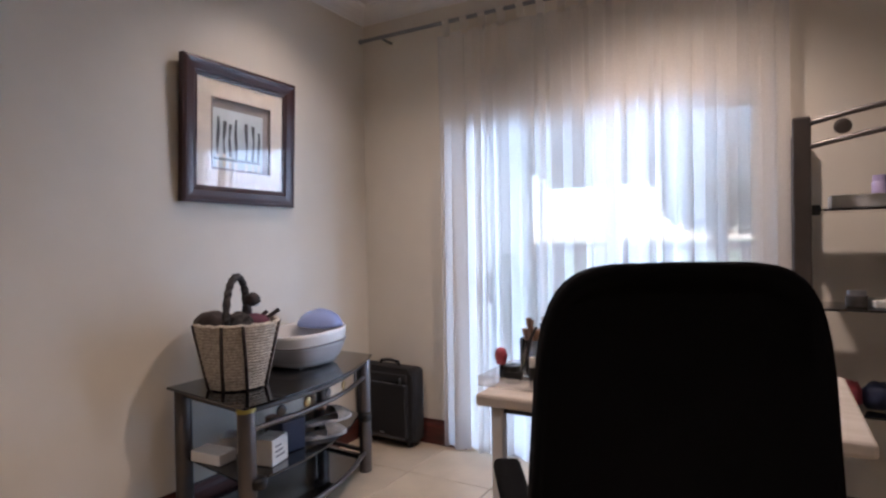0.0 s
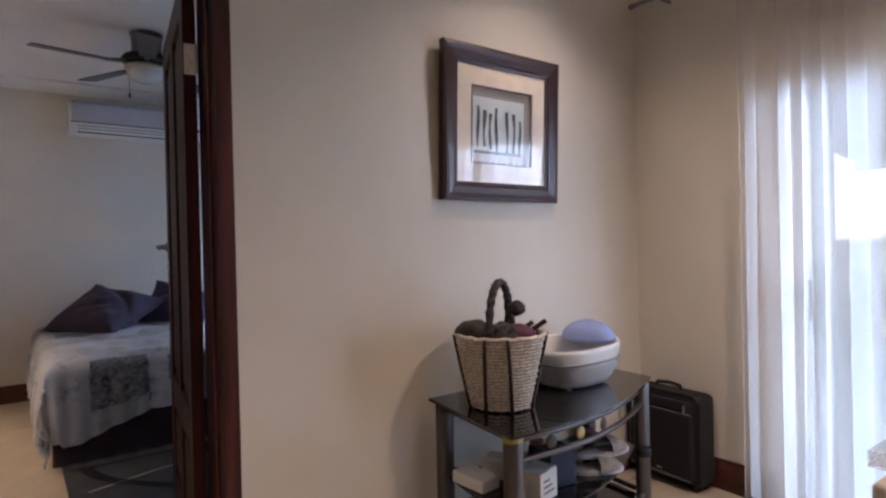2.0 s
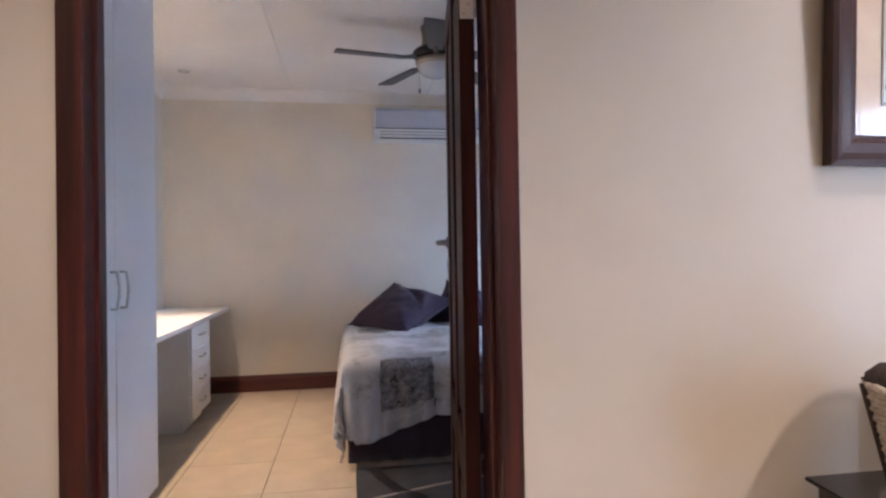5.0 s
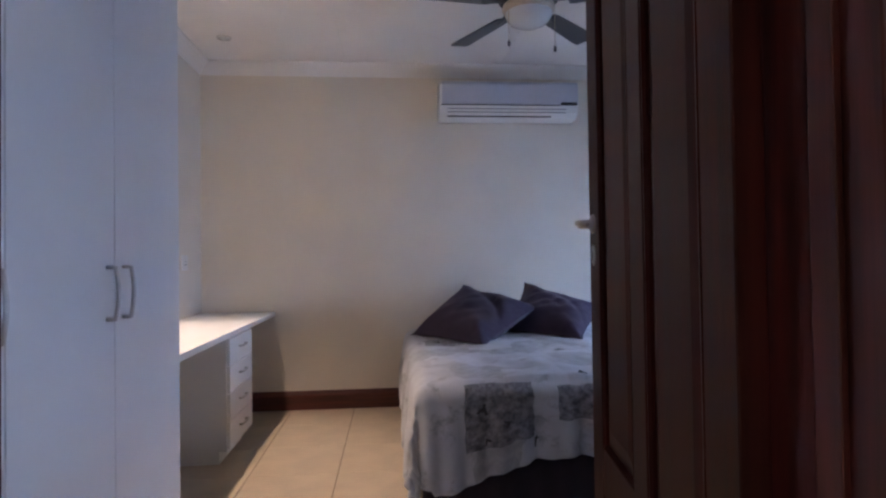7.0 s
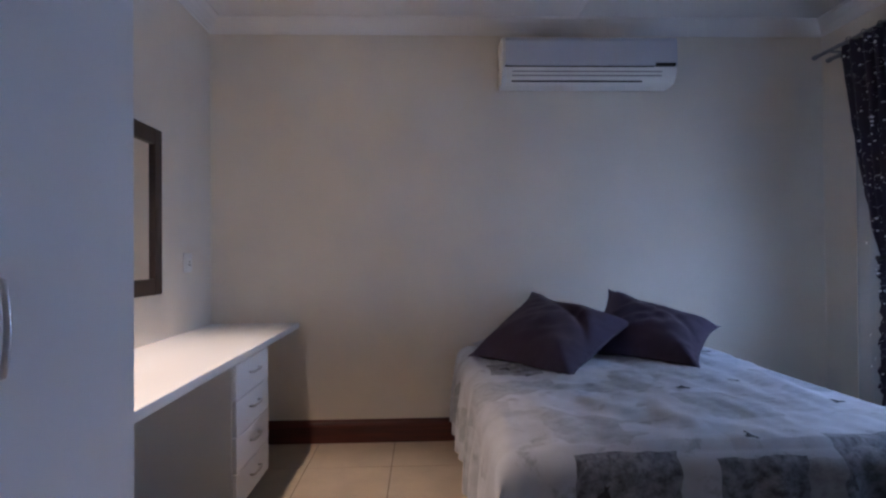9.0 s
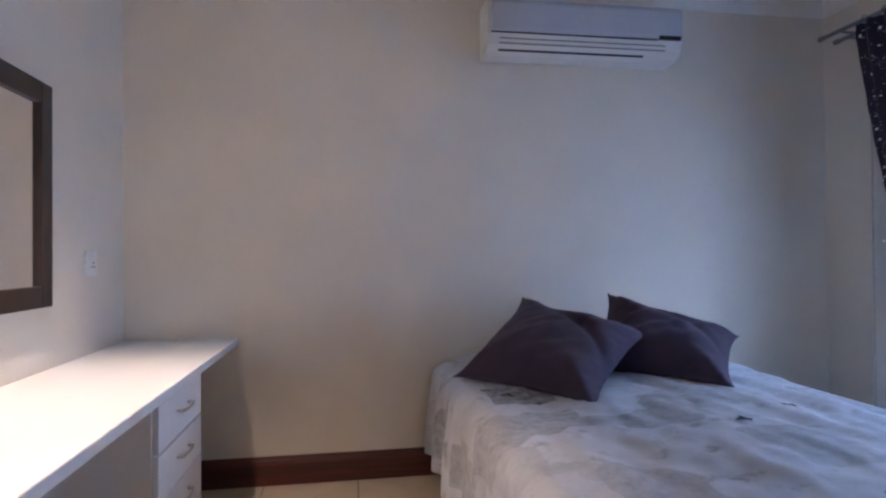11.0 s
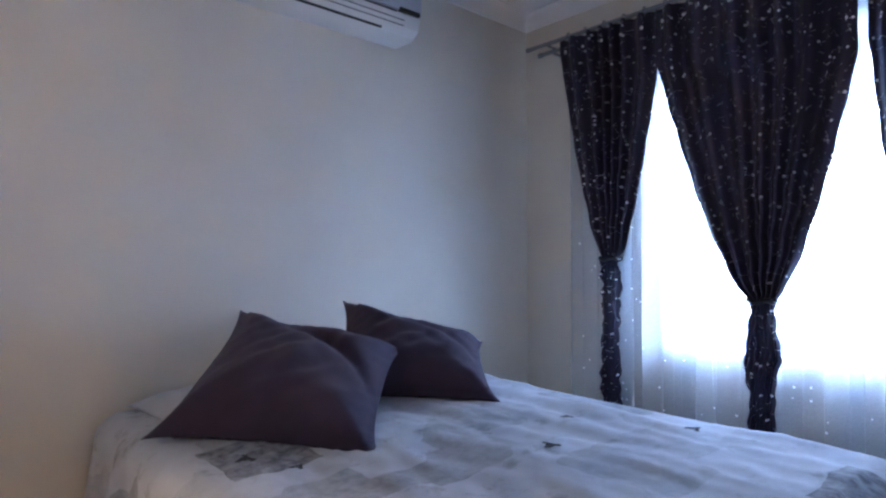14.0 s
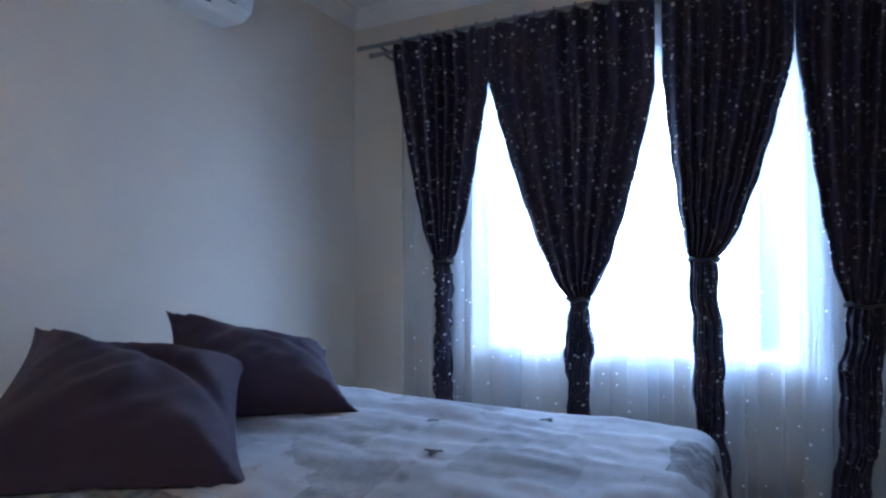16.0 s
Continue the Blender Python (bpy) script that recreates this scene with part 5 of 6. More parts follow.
# ---- white voile curtains on a rod ----
R1Y, R1Z = 3.515, 2.385
r = thing("curtain_rod", "thin brown metal curtain rod with bracket", "curtain rod", (-2.1, R1Y, R1Z))
part("pole", rod((-2.105, R1Y, R1Z), (0.42, R1Y, R1Z), 0.011, seg=16), M_ROD, r)
part("finial", lathe([(0, 0), (0.013, 0.002), (0.015, 0.012), (0.013, 0.022), (0, 0.024)], (0, 0, 0), 16), M_ROD, r).matrix_basis = pose(-2.127, R1Y, R1Z, 0, 90, 0)
for x in (-1.95, 0.3):
    part("bracket", box(x - 0.008, x + 0.008, R1Y - 0.004, YC - 0.0005, R1Z - 0.022, R1Z - 0.011, 0.002), M_ROD, r)
M_VOILE1 = sheer("cream_voile", (0.92, 0.90, 0.88), 0.34)
M_TAB = sheer("doubled_cream_voile", (0.90, 0.86, 0.80), 0.13)


def tab_curtain(x0, x1, seed, waves, label):
    c = voile("sheer_curtain", label, x0, x1, R1Y + 0.012, 0.03, R1Z - 0.062, waves, 0.022, seed, M_VOILE1, "dressing room sheers", 0.012)
    n = round((x1 - x0) / 0.115)
    for k in range(n):
        x = x0 + (k + 0.5) * (x1 - x0) / n
        w = 0.021
        ring = [(0.016 * math.cos(a * math.tau / 12), 0.018 * math.sin(a * math.tau / 12)) for a in range(13)]
        bm = bmesh.new()
        rows = [[bm.verts.new((x + s * w, R1Y + p[0] + (0.006 if p[1] < 0 else 0), R1Z + p[1] + (-0.062 if abs(p[1] + 0.018) < 1e-3 else 0))) for p in ring] for s in (-1, 1)]
        for i in range(12):
            bm.faces.new((rows[0][i], rows[0][i + 1], rows[1][i + 1], rows[1][i]))
        part("tab", bm, M_TAB, c, "cloth tab loop", True)


tab_curtain(-1.58, -0.60, 11, 62, "white see-through voile curtain hung by tabs")
tab_curtain(-0.72, 0.085, 12, 50, "white see-through voile curtain hung by tabs")

# ---- table, chair and shelves ----
M_TOPW = material("whitewashed_wood", (0.62, 0.57, 0.52), 0.5, vary=0.12, scale=5, bump=0.1, bscale=60, stretch=(1, 6, 6), second=(0.52, 0.46, 0.40))
M_WMETAL = material("white_painted_metal", (0.68, 0.68, 0.68), 0.4, vary=0.04)


def table():
    t = thing("dressing_table", "small table with whitewashed top and white metal legs", "table", (-0.2, 2.4, 0))
    x0, x1, y0, y1, z = -0.676, 0.21, 2.105, 2.74, 0.755
    part("tabletop", box(x0, x1, y0, y1, z - 0.034, z, 0.010, seg=3), M_TOPW, t)
    for x, y in ((x0 + 0.05, y0 + 0.05), (x1 - 0.17, y0 + 0.05), (x0 + 0.05, y1 - 0.05), (x1 - 0.17, y1 - 0.05)):
        part("leg", box(x - 0.017, x + 0.017, y - 0.017, y + 0.017, 0, z - 0.036, 0.004), M_WMETAL, t)
    # thin black strips just below the tabletop's edge
    for b in ((x0 + 0.068, x1 - 0.188, y0 + 0.04, y0 + 0.06), (x0 + 0.068, x1 - 0.188, y1 - 0.06, y1 - 0.04), (x0 + 0.04, x0 + 0.06, y0 + 0.068, y1 - 0.068), (x1 - 0.18, x1 - 0.16, y0 + 0.068, y1 - 0.068)):
        part("edge_strip", box(b[0], b[1], b[2], b[3], z - 0.055, z - 0.036, 0.002), M_BLACK, t, "thin black strip under the tabletop")


table()
TZ = 0.7555
runner = sheet(lambda u, v: (-0.33 + 0.34 * u, 2.098 - 0.006 if v < 0.12 else 2.10 + 0.64 * (v - 0.12) / 0.88, TZ + 0.003 if v >= 0.12 else TZ + 0.003 - 0.16 * (0.12 - v) / 0.12), 12, 40)
thicken(tagged(part("table_runner", runner, M_MAT), "cream cloth runner over the table edge", "table runner"), 0.002)
M_DOILY = material("brown_lace", (0.26, 0.19, 0.17), 0.9, vary=0.4, scale=60)
do = thing("doily", "round brown patterned lace doily on the table", "doily", (-0.24, 2.52, TZ))
for k in range(4):
    part("lace_ring", lathe([(0.028 + 0.026 * k, 0.0045), (0.044 + 0.026 * k, 0.0055), (0.044 + 0.026 * k, 0.0045)], (-0.24, 2.53, TZ), 32), M_DOILY, do)

M_ACRYL = glass("clear_acrylic", (0.95, 0.95, 0.95), 0.05)
M_PINK = material("pink_plastic", (0.60, 0.12, 0.16), 0.35, vary=0.1)
M_KRAFT = material("brown_card", (0.38, 0.25, 0.18), 0.8, vary=0.15)
M_SKIN = material("nude_plastic", (0.55, 0.40, 0.33), 0.4, vary=0.1)
M_TRAY = sheer("clear_tray_plastic", (0.8, 0.78, 0.76), 0.72)
tr = thing("organiser_tray", "clear acrylic make-up organiser tray", "tray", (-0.570, 2.30, TZ))
for b in ((-0.700, -0.480, 2.185, 2.43, 0.0005, 0.004), (-0.700, -0.480, 2.182, 2.185, 0.0005, 0.03), (-0.700, -0.480, 2.43, 2.433, 0.0005, 0.03), (-0.703, -0.700, 2.182, 2.433, 0.0005, 0.03), (-0.480, -0.477, 2.182, 2.433, 0.0005, 0.03)):
    part("wall", box(b[0], b[1], b[2], b[3], TZ + b[4], TZ + b[5]), M_TRAY, tr)


def pot(name, label, category, x, y, z, r, h, mat, lid=None, group="make-up"):
    r, h = (r * 0.88, h * 0.84) if group == "make-up" else (r, h)
    p = thing(name, label, category, (x, y, z), group=group)
    part("body", lathe([(0, 0), (r * 0.96, 0), (r, 0.003), (r, h * 0.62), (r * 0.9, h * 0.66), (0, h * 0.66)], (x, y, z + 0.0005), 18), mat, p, smooth=True)
    part("cap", lathe([(0, 0), (r * 0.86, 0), (r * 0.88, 0.002), (r * 0.86, h * 0.33), (r * 0.6, h * 0.34), (0, h * 0.34)], (x, y, z + 0.001 + h * 0.66), 18), lid or mat, p)


Z4 = TZ + 0.0045
for a in (
    ("nail_polish", "small bottle of nude polish with dark cap", "bottle", -0.515, 2.225, Z4, 0.014, 0.085, M_SKIN, M_BLACK),
    ("lipstick", "black lipstick case standing up", "lipstick", -0.550, 2.215, Z4, 0.011, 0.10, M_BLACK, M_PLASTIC),
    ("nail_polish", "small bottle of white polish", "bottle", -0.490, 2.28, Z4, 0.017, 0.09, M_PLASTIC, M_SKIN),
    ("cream_jar", "wide black jar of cream", "jar", -0.630, 2.26, Z4, 0.034, 0.055, M_BLACK, M_BLACK),
    ("perfume_bottle", "dark square-shouldered perfume bottle", "bottle", -0.550, 2.31, Z4, 0.021, 0.105, M_BLACK, M_KRAFT),
    ("nail_polish", "small bottle of rose polish", "bottle", -0.515, 2.395, Z4, 0.015, 0.075, M_PINK, M_PLASTIC),
    ("cream_jar", "small white jar of cream", "jar", -0.650, 2.35, Z4, 0.024, 0.04, M_PLASTIC, M_STEEL),
):
    pot(*a)
ph = thing("powder_palette", "dark palette box standing on the table", "box", (-0.455, 2.35, TZ), group="make-up")
part("box", box(-0.475, -0.430, 2.345, 2.365, TZ + 0.0005, TZ + 0.085, 0.003), M_BLACK, ph)
part("label", box(-0.470, -0.447, 2.3435, 2.3449, TZ + 0.01, TZ + 0.045), M_SKIN, ph)
br = thing("brush_jar", "glass jar holding make-up brushes", "jar", (-0.550, 2.38, TZ), group="make-up")
part("jar", lathe([(0, 0), (0.045, 0), (0.048, 0.006), (0.048, 0.11), (0.045, 0.112), (0.045, 0.008), (0, 0.006)], (-0.595, 2.36, Z4), 24), M_ACRYL, br, smooth=True)
part("sleeve", lathe([(0.0425, 0.06), (0.0432, 0.09)], (-0.595, 2.36, Z4), 24), M_PINK, br, "pink paper band")
rnd = random.Random(8)
for k in range(9):
    a = k * 0.7
    p = Vector((-0.595 + 0.02 * math.cos(a), 2.36 + 0.02 * math.sin(a), Z4 + 0.012))
    q = Vector((-0.595 + 0.030 * math.cos(a + 0.2), 2.36 + 0.030 * math.sin(a + 0.2), Z4 + 0.105 + 0.045 * rnd.random()))
    h = part("brush_handle", rod(p, q, 0.0045, seg=8), M_KRAFT if k % 2 else M_SKIN, br)
    d = (q - p).normalized()
    part("bristles", rod(q, q + d * 0.026, 0.006, seg=10, r2=0.009), M_KRAFT if k % 4 else M_BLACK, h)
pfb = thing("powder_brush", "pink powder brush leaning in the tray", "brush", (-0.650, 2.28, TZ), group="make-up")
part("handle", tube([(-0.600, 2.30, Z4 + 0.06), (-0.595, 2.31, Z4 + 0.11), (-0.580, 2.33, Z4 + 0.15)], 0.005, seg=8), M_BLACK, pfb)
part("bristles", lathe([(0, -0.03), (0.014, -0.025), (0.019, 0.0), (0.014, 0.018), (0.006, 0.022), (0, 0.022)], (-0.660, 2.25, Z4 + 0.075), 16), M_PINK, pfb, "rose pink bristles", True)
part("ferrule", rod((-0.660, 2.25, Z4 + 0.001), (-0.660, 2.25, Z4 + 0.052), 0.006, seg=8), M_BLACK, pfb)
cs = thing("vanity_case", "black vanity case standing on the table", "case", (-0.28, 2.68, TZ))
part("body", box(-0.535, -0.06, 2.655, 2.72, TZ + 0.0005, TZ + 0.19, 0.008), M_CASE, cs)
part("rim", box(-0.537, -0.058, 2.652, 2.656, TZ + 0.17, TZ + 0.18, 0.001), M_BLACK, cs)


def office_chair():
    c = thing("office_chair", "black office chair with a tall padded back", "office chair", (-0.288, 1.945, 0), 29.5, local=True)
    # the back faces along -y here; the seat lies beyond it
    N = 40
    bm = bmesh.new()
    rings = []
    cz, hz = 0.82, 0.312
    for y, k in ((-0.002, 0.90), (-0.026, 0.95), (-0.034, 0.985), (-0.030, 1.0), (0.004, 1.0), (0.022, 0.985), (0.034, 0.94), (0.040, 0.85)):
        ring = []
        for i in range(N):
            a = i * math.tau / N
            ca, sa = math.cos(a), math.sin(a)
            x = math.copysign(abs(ca) ** (2 / 5.0), ca) * k
            z = math.copysign(abs(sa) ** (2 / 5.0), sa) * k
            w = 0.236 - 0.038 * (z + 1) / 2
            ring.append(bm.verts.new((x * w, y + 0.03 * (x * x) * 0.4 - 0.42, cz + z * hz)))
        rings.append(ring)
    for a, b in zip(rings, rings[1:]):
        for i in range(N):
            bm.faces.new((a[i], a[(i + 1) % N], b[(i + 1) % N], b[i]))
    bm.faces.new(rings[0])
    bm.faces.new(rings[-1][::-1])
    part("backrest", bm, M_CHAIR, c, "black cloth padded backrest", True)
    part("back_bar", tube([(0, -0.405, 0.60), (0, -0.41, 0.50), (0, -0.36, 0.42), (0, -0.1, 0.405)], [0.03, 0.03, 0.03, 0.025], seg=10), M_BLACK, c)
    part("seat", box(-0.24, 0.24, -0.27, 0.22, 0.42, 0.50, 0.035, seg=4), M_CHAIR, c, smooth=True)
    for s in (-1, 1):
        part("armrest", box(s * 0.212 - 0.028, s * 0.212 + 0.028, -0.37, -0.04, 0.69, 0.72, 0.012, seg=3), M_CHAIR, c)
        part("arm_post", box(s * 0.212 - 0.015, s * 0.212 + 0.015, -0.30, -0.08, 0.44, 0.689, 0.006), M_CHAIR, c)
    part("gas_lift", rod((0, 0, 0.10), (0, 0, 0.42), 0.027, seg=16), M_BLACK, c)
    part("hub", lathe([(0, 0), (0.05, 0), (0.055, 0.02), (0.045, 0.07), (0, 0.075)], (0, 0, 0.07), 20), M_BLACK, c)
    for k in range(5):
        a = radians(20 + 72 * k)
        leg = part("base_arm", tube([(0.04 * math.cos(a), 0.04 * math.sin(a), 0.105), (0.28 * math.cos(a), 0.28 * math.sin(a), 0.075)], [0.024, 0.016], seg=8), M_BLACK, c)
        x, y = 0.28 * math.cos(a), 0.28 * math.sin(a)
        part("castor", rod((x - 0.022 * math.sin(a), y + 0.022 * math.cos(a), 0.027), (x + 0.022 * math.sin(a), y - 0.022 * math.cos(a), 0.027), 0.026, seg=16), M_BLACK, leg)
        part("castor_stem", rod((x, y, 0.03), (x, y, 0.075), 0.007, seg=8), M_STEEL, leg)


M_CHAIR = material("black_chair_cloth", (0.004, 0.004, 0.005), 0.95, vary=0.1, scale=20, bump=0.4, bscale=600)
M_CHAIR.node_tree.nodes["Principled BSDF"].inputs["Specular IOR Level"].default_value = 0.12
office_chair()


def shelf_unit():
    s = thing("shelf_unit", "grey metal shelf unit with dark glass shelves", "shelf unit", (0.55, 3.35, 0))
    x0, x1, yf, yb, top = 0.125, 1.0, 3.20, 3.545, 1.60
    for x, y in ((x0, yf), (x1, yf), (x0, yb), (x1, yb)):
        part("post", box(x - 0.03, x + 0.03, y - 0.02, y + 0.02, 0, top if y == yf else top - 0.02, 0.008), M_GUN, s, "flat gunmetal grey post")
    for z in (1.265, 0.90, 0.52, 0.12):
        sh = part("glass_shelf", box(x0 - 0.02, x1 + 0.02, yf + 0.03, yb - 0.03, z - 0.008, z, 0.002), M_BGLASS, s, "dark glass shelf")
        for x in (x0 + 0.04, x1 - 0.04):
            part("clamp", lathe([(0, -0.02), (0.018, -0.018), (0.022, 0), (0.018, 0.018), (0, 0.02)], (x, yf + 0.03, z - 0.004), 14), M_BLACK, sh)
    for dz in (-0.03, -0.115):
        pts = [(x0 + (x1 - x0) * k / 16, yf - 0.09 * math.sin(math.pi * k / 16), top + dz + 0.05 * math.sin(math.pi * k / 16)) for k in range(17)]
        part("top_rail", tube(pts, 0.010, seg=8), M_GUN, s, "arched grey top rail", True)
    for k in range(4):
        q = 0.14 + 0.24 * k
        c = (x0 + (x1 - x0) * q, yf - 0.09 * math.sin(math.pi * q), top - 0.072 + 0.05 * math.sin(math.pi * q))
        o = part("ornament", lathe([(0, 0.004), (0.02, 0.003), (0.028, 0), (0.02, -0.003), (0, -0.004)], (0, 0, 0), 12), M_GUN, s, "cast leaf ornament")
        o.matrix_basis = pose(*c, 90, 0, 0)


shelf_unit()
M_LILAC = material("lilac_plastic", (0.40, 0.34, 0.55), 0.4, vary=0.05)
carton("storage_tray", "white plastic tray on the glass shelf", 0.40, 3.36, 1.266, 0.36, 0.18, 0.05, M_SPAW, 0, "tray")
pot("lotion_bottle", "lilac lotion bottle on the tray", "bottle", 0.38, 3.38, 1.3185, 0.028, 0.07, M_LILAC, M_LILAC, "toiletries")
pot("lotion_bottle", "dark brown lotion bottle on the tray", "bottle", 0.46, 3.36, 1.3185, 0.034, 0.13, M_STRAP, M_BLACK, "toiletries")
pot("cream_jar", "pale jar on the glass shelf", "jar", 0.30, 3.34, 0.901, 0.035, 0.06, M_GREYFELT, M_SPAG, "toiletries")
carton("carton", "white flat carton on the glass shelf", 0.44, 3.34, 0.901, 0.2, 0.12, 0.03, M_PLASTIC, 6)
for x, mat, lab in ((0.26, M_PINK, "red make-up bag on the shelf"), (0.36, M_NAVY, "dark blue make-up bag on the shelf"), (0.46, M_SPAB, "light blue cloth bag on the shelf")):
    soft_lump("make_up_bag", (x, 3.33, 0.575), 0.062, mat, lab, "bag", (0.9, 0.8, 0.85), "bags on the shelf", seed=x * 10)

# ---- outside ----
M_GRASS = material("lawn", (0.07, 0.12, 0.03), 0.95, vary=0.3, scale=3, bump=0.8, bscale=80, second=(0.10, 0.13, 0.05))
M_PAVE = material("pale_paving", (0.58, 0.56, 0.53), 0.85, vary=0.15, scale=3, bump=0.3)
M_RENDER = material("pale_plaster", (0.62, 0.58, 0.52), 0.9, vary=0.06, scale=2)
M_ROOF = material("grey_roof_tile", (0.16, 0.15, 0.15), 0.85, vary=0.2, scale=6)
M_BALU = material("terracotta_balustrade", (0.42, 0.30, 0.26), 0.85, vary=0.15, scale=8)
M_LEAF = material("leaves", (0.06, 0.11, 0.03), 0.6, vary=0.3, scale=4, second=(0.10, 0.15, 0.05))
M_SOFFIT = material("white_painted_boards", (0.66, 0.68, 0.70), 0.8, vary=0.06, scale=3, stretch=(1, 8, 1))
M_BARK = material("bark", (0.10, 0.075, 0.055), 0.9, vary=0.3, scale=12, bump=0.8, bscale=40)
tagged(part("ground", box(-400, 400, 3.81, 800, -0.45, -0.16), M_GRASS), "green lawn reaching to the horizon", "ground", kind="structure")
tagged(part("veranda_floor", box(-3.008, 3.5, 3.805, 8.7, -0.155, -0.03), M_PAVE), "pale paved veranda floor", "pavement", kind="structure")
# added overhang, out of view, keeps direct sun off the bedroom window
tagged(part("sun_block_eaves", box(XF - 0.6, -3.01, 3.605, 4.85, 2.46, 2.56), M_CEIL), "unseen white overhang added to keep sun off the bedroom window", "roof", kind="structure")
tagged(part("veranda_roof", prism([(0, 2.42), (5.5, 2.10), (5.5, 1.98), (5.62, 1.98), (5.62, 2.22), (0, 2.54)], (-3.0, 3.805, 0), (0, 1, 0), (0, 0, 1), (6.5, 0, 0)), M_SOFFIT), "pale grey boarded veranda ceiling", "roof", kind="structure")
# added wall, out of view, blocks the veranda lamp from the bedroom window
tagged(part("veranda_light_block", box(-3.2, -3.01, 3.805, 8.7, -0.16, 2.6), M_RENDER), "unseen pale wall added to keep veranda light off the bedroom window", "wall", kind="structure")
bal = thing("balustrade", "terracotta balustrade at the edge of the veranda", "balustrade", (0, 8.49, -0.03))
part("cap_rail", box(-3.0, 3.5, 8.38, 8.6, 1.02, 1.12, 0.02), M_BALU, bal)
part("foot_rail", box(-3.0, 3.5, 8.4, 8.58, -0.029, 0.09, 0.015), M_BALU, bal)
for k in range(22):
    x = -2.85 + 0.29 * k
    part("baluster", lathe([(0.06, 0), (0.06, 0.08), (0.045, 0.11), (0.075, 0.28), (0.08, 0.36), (0.05, 0.55), (0.04, 0.72), (0.055, 0.84), (0.06, 0.93)], (x, 8.49, 0.09), 12), M_BALU, bal, smooth=True)


def leafy(bm, c, r, n, size, rnd, squash=0.8):
    """Many small leaves set unevenly about a centre."""
    for _ in range(n):
        d = Vector((rnd.gauss(0, 1), rnd.gauss(0, 1), rnd.gauss(0, 1))).normalized() * r * rnd.uniform(0.45, 1.08)
        p = Vector(c) + Vector((d.x, d.y, d.z * squash))
        a = Vector((rnd.uniform(-1, 1), rnd.uniform(-1, 1), rnd.uniform(-1, 1))).normalized()
        b = a.orthogonal().normalized()
        s = size * rnd.uniform(0.6, 1.3)
        vs = [bm.verts.new(p + q) for q in (a * s, b * s * 0.45, -a * s, -b * s * 0.45)]
        bm.faces.new(vs)


def tree(x, y, h, r, seed):
    rnd = random.Random(seed)
    t = thing("tree", "leafy green garden tree beyond the veranda", "tree", (x, y, -0.16), group="garden trees")
    bm = tube([(x, y, -0.2), (x + 0.05, y, h * 0.3), (x - 0.04, y + 0.05, h * 0.6)], [0.13, 0.10, 0.06], seg=8)
    crown = bmesh.new()
    for k in range(9):
        a = k * 2.4
        c = Vector((x + r * 0.7 * math.cos(a), y + r * 0.7 * math.sin(a), h * (0.5 + 0.06 * (k % 6))))
        tube([(x, y, h * 0.35), Vector((x, y, h * 0.45)).lerp(c, 0.5), c], [0.05, 0.03, 0.012], bm, 6)
        leafy(crown, c, r * 0.55, 420, 0.09, rnd)
    part("trunk", bm, M_BARK, t, smooth=True)
    part("crown", crown, M_LEAF, t)


def shrub(x, y, r, seed):
    rnd = random.Random(seed)
    s = thing("shrub", "low leafy green garden shrub", "shrub", (x, y, -0.16), group="garden shrubs")
    st, lf = bmesh.new(), bmesh.new()
    for k in range(7):
        a = k * 0.9
        c = Vector((x + r * 0.6 * math.cos(a), y + r * 0.6 * math.sin(a), r * 0.6 + 0.25 * (k % 3)))
        tube([(x, y, -0.17), Vector((x, y, 0.1)).lerp(c, 0.6), c], [0.02, 0.014, 0.006], st, 5)
        leafy(lf, c, r * 0.6, 260, 0.07, rnd)
    part("stems", st, M_BARK, s)
    part("leaves", lf, M_LEAF, s)




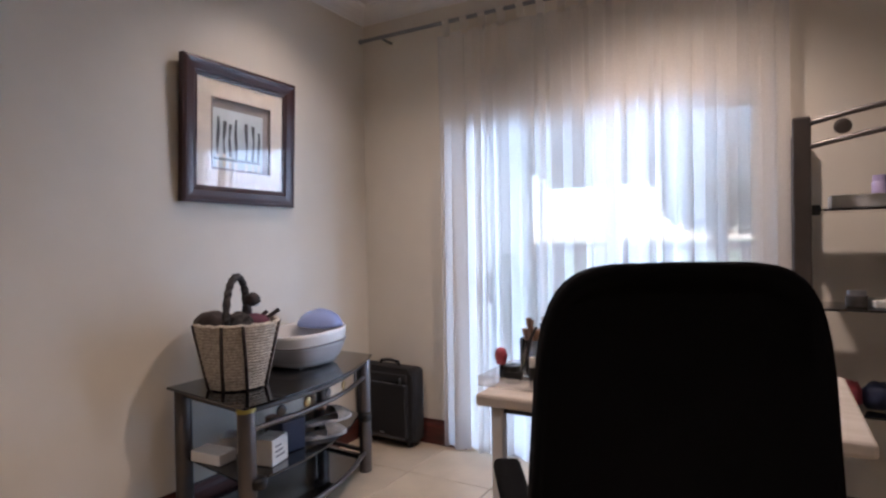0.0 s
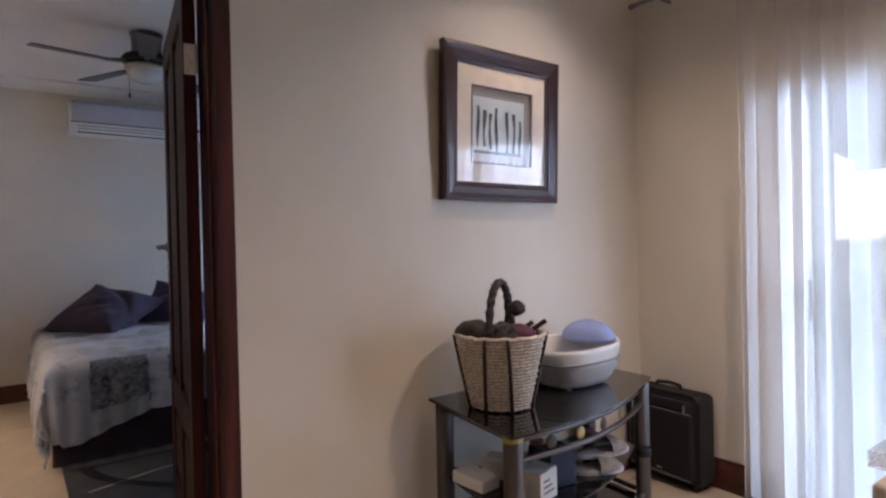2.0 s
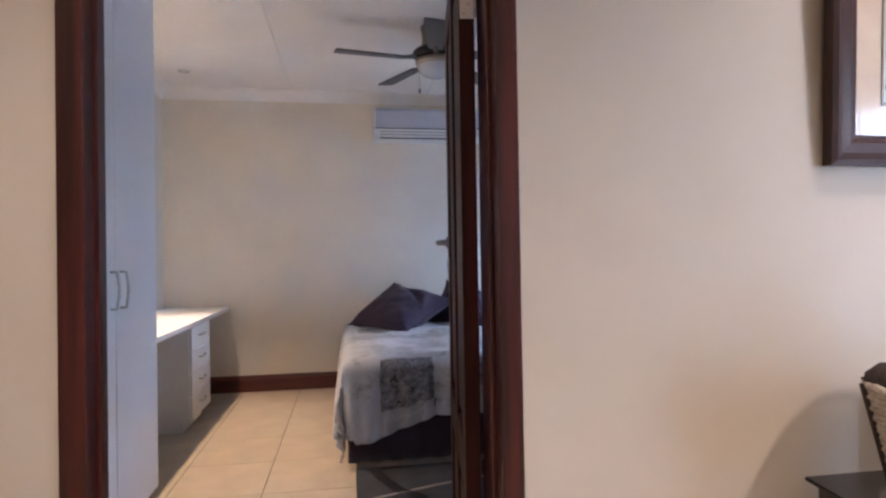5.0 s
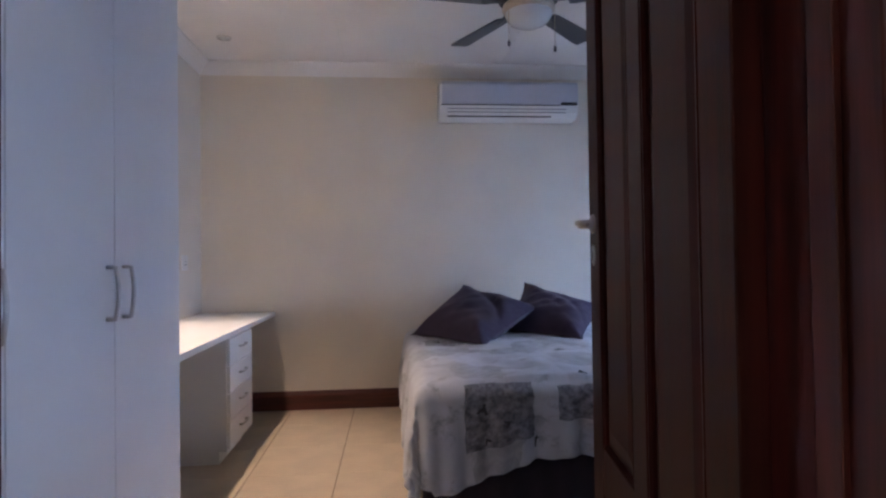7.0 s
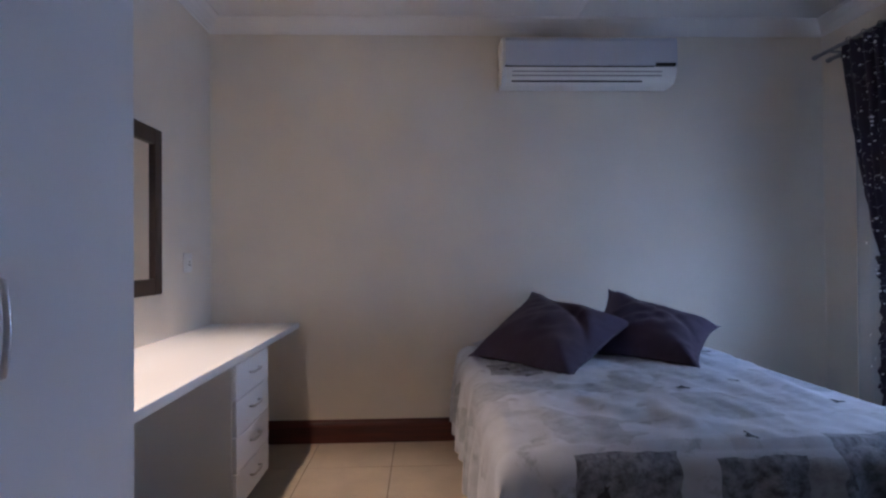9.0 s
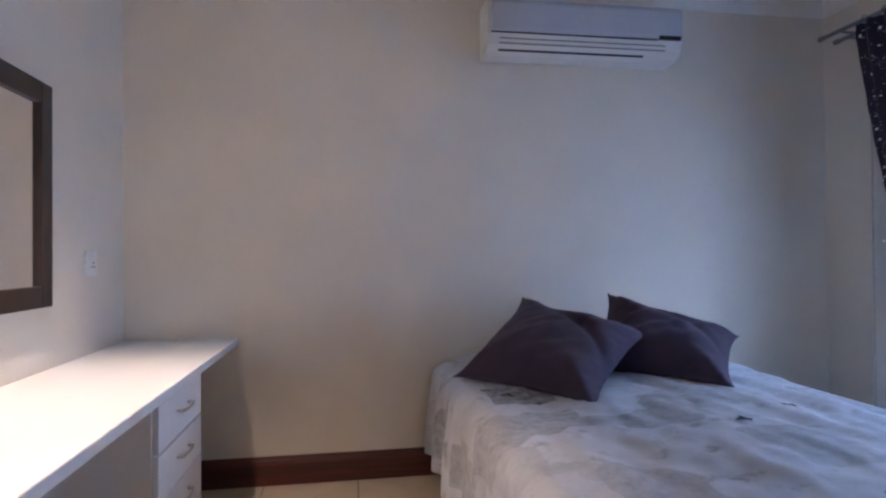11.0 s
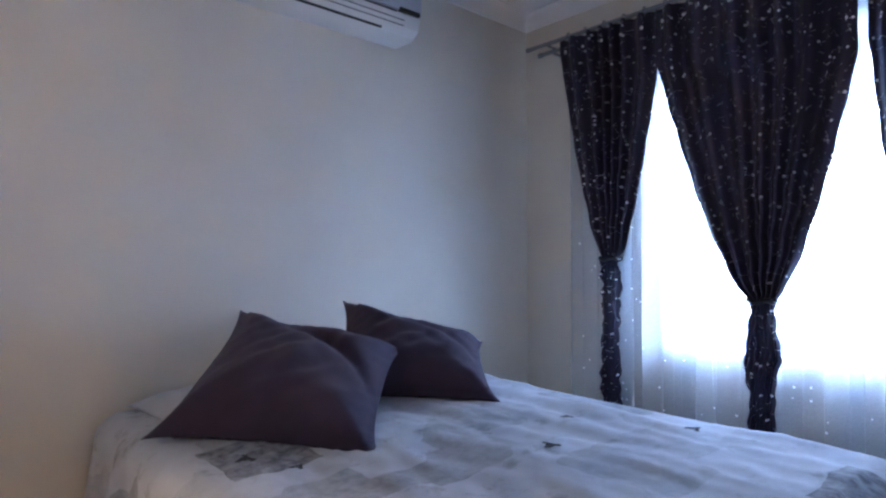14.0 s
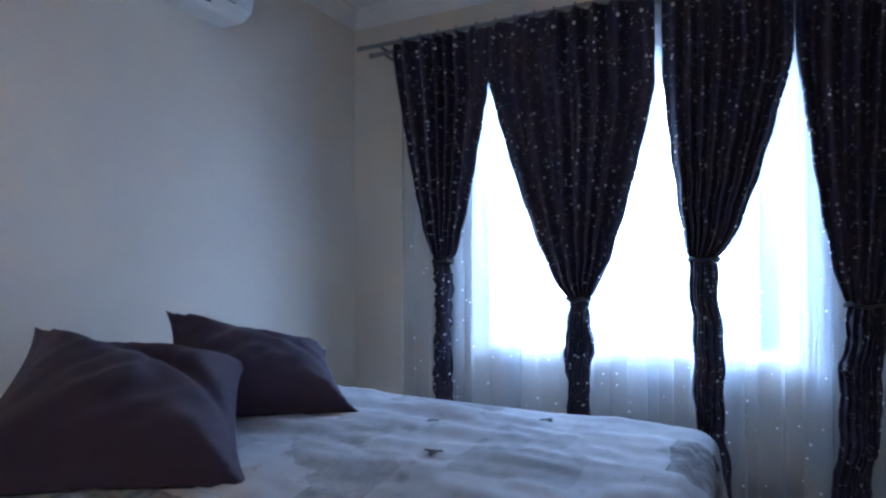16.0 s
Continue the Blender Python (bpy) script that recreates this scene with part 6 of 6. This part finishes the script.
def neighbour_house():
    h = thing("house", "pale plastered neighbouring house with a dark window", "house", (-5.6, 7.6, -0.16))
    part("wall", box(-8.6, -3.62, 7.55, 7.75, -0.16, 2.5), M_RENDER, h)
    part("wall", box(-3.36, -3.22, 7.55, 7.75, -0.16, 2.5), M_RENDER, h)
    part("wall", box(-3.62, -3.36, 7.55, 7.75, -0.16, 1.66), M_RENDER, h)
    part("wall", box(-3.62, -3.36, 7.55, 7.75, 1.98, 2.5), M_RENDER, h)
    w = part("window", box(-3.62, -3.36, 7.66, 7.69, 1.66, 1.98), M_NAVY, h, "dark window")
    for b in ((-3.64, -3.615, 1.65, 1.99), (-3.365, -3.34, 1.65, 1.99), (-3.615, -3.365, 1.645, 1.67), (-3.615, -3.365, 1.97, 1.995)):
        part("frame", box(b[0], b[1], 7.52, 7.56, b[2], b[3], 0.004), M_ALU, w)
    part("roof", prism([(-0.35, 2.5), (0.0, 2.5), (2.6, 3.3), (2.6, 3.42), (-0.35, 2.6)], (-8.8, 7.55, 0), (0, 1, 0), (0, 0, 1), (5.55, 0, 0)), M_ROOF, h, "grey tiled roof")


neighbour_house()
tree(-0.75, 11.3, 3.2, 0.95, 3)
tree(2.6, 12.5, 3.5, 1.6, 4)
for k, (x, y, rr) in enumerate(((0.6, 9.9, 0.8), (2.2, 10.2, 0.9), (3.6, 10.0, 0.8), (-1.9, 9.6, 0.6), (-3.4, 9.8, 0.5), (-2.7, 6.6, 0.5), (-3.62, 6.9, 0.55))):
    shrub(x, y, rr, 20 + k)



# ---- floor tiles ----
def tiled_floor(name, x0, x1, y0, y1, ox, oy, size):
    base = tagged(part(name, box(x0, x1, y0, y1, -0.12, -0.004), M_GROUT), "cream ceramic tiled floor with thin brown joints", "floor", kind="structure")
    shared = {}
    g = 0.0025
    for i in range(math.floor((x0 - ox) / size), math.ceil((x1 - ox) / size)):
        for j in range(math.floor((y0 - oy) / size), math.ceil((y1 - oy) / size)):
            a, b = max(x0, ox + i * size + g), min(x1, ox + (i + 1) * size - g)
            c, d = max(y0, oy + j * size + g), min(y1, oy + (j + 1) * size - g)
            if b - a < 0.01 or d - c < 0.01:
                continue
            key = (round(b - a, 4), round(d - c, 4))
            if key not in shared:
                bm = box(-key[0] / 2, key[0] / 2, -key[1] / 2, key[1] / 2, -0.008, 0, 0.0012, seg=1)
                me = bpy.data.meshes.new("tile")
                bm.to_mesh(me)
                bm.free()
                me.materials.append(M_TILE)
                shared[key] = me
            t = new("tile", shared[key])
            t.parent = base
            t.location = ((a + b) / 2, (c + d) / 2, 0)


tiled_floor("floor_bedroom", XF, XB, YL, YR, -4.27, 0.665, 0.46)
tiled_floor("floor_dressing_room", XB, XE, YS, YC, -1.60, 3.17, 0.46)
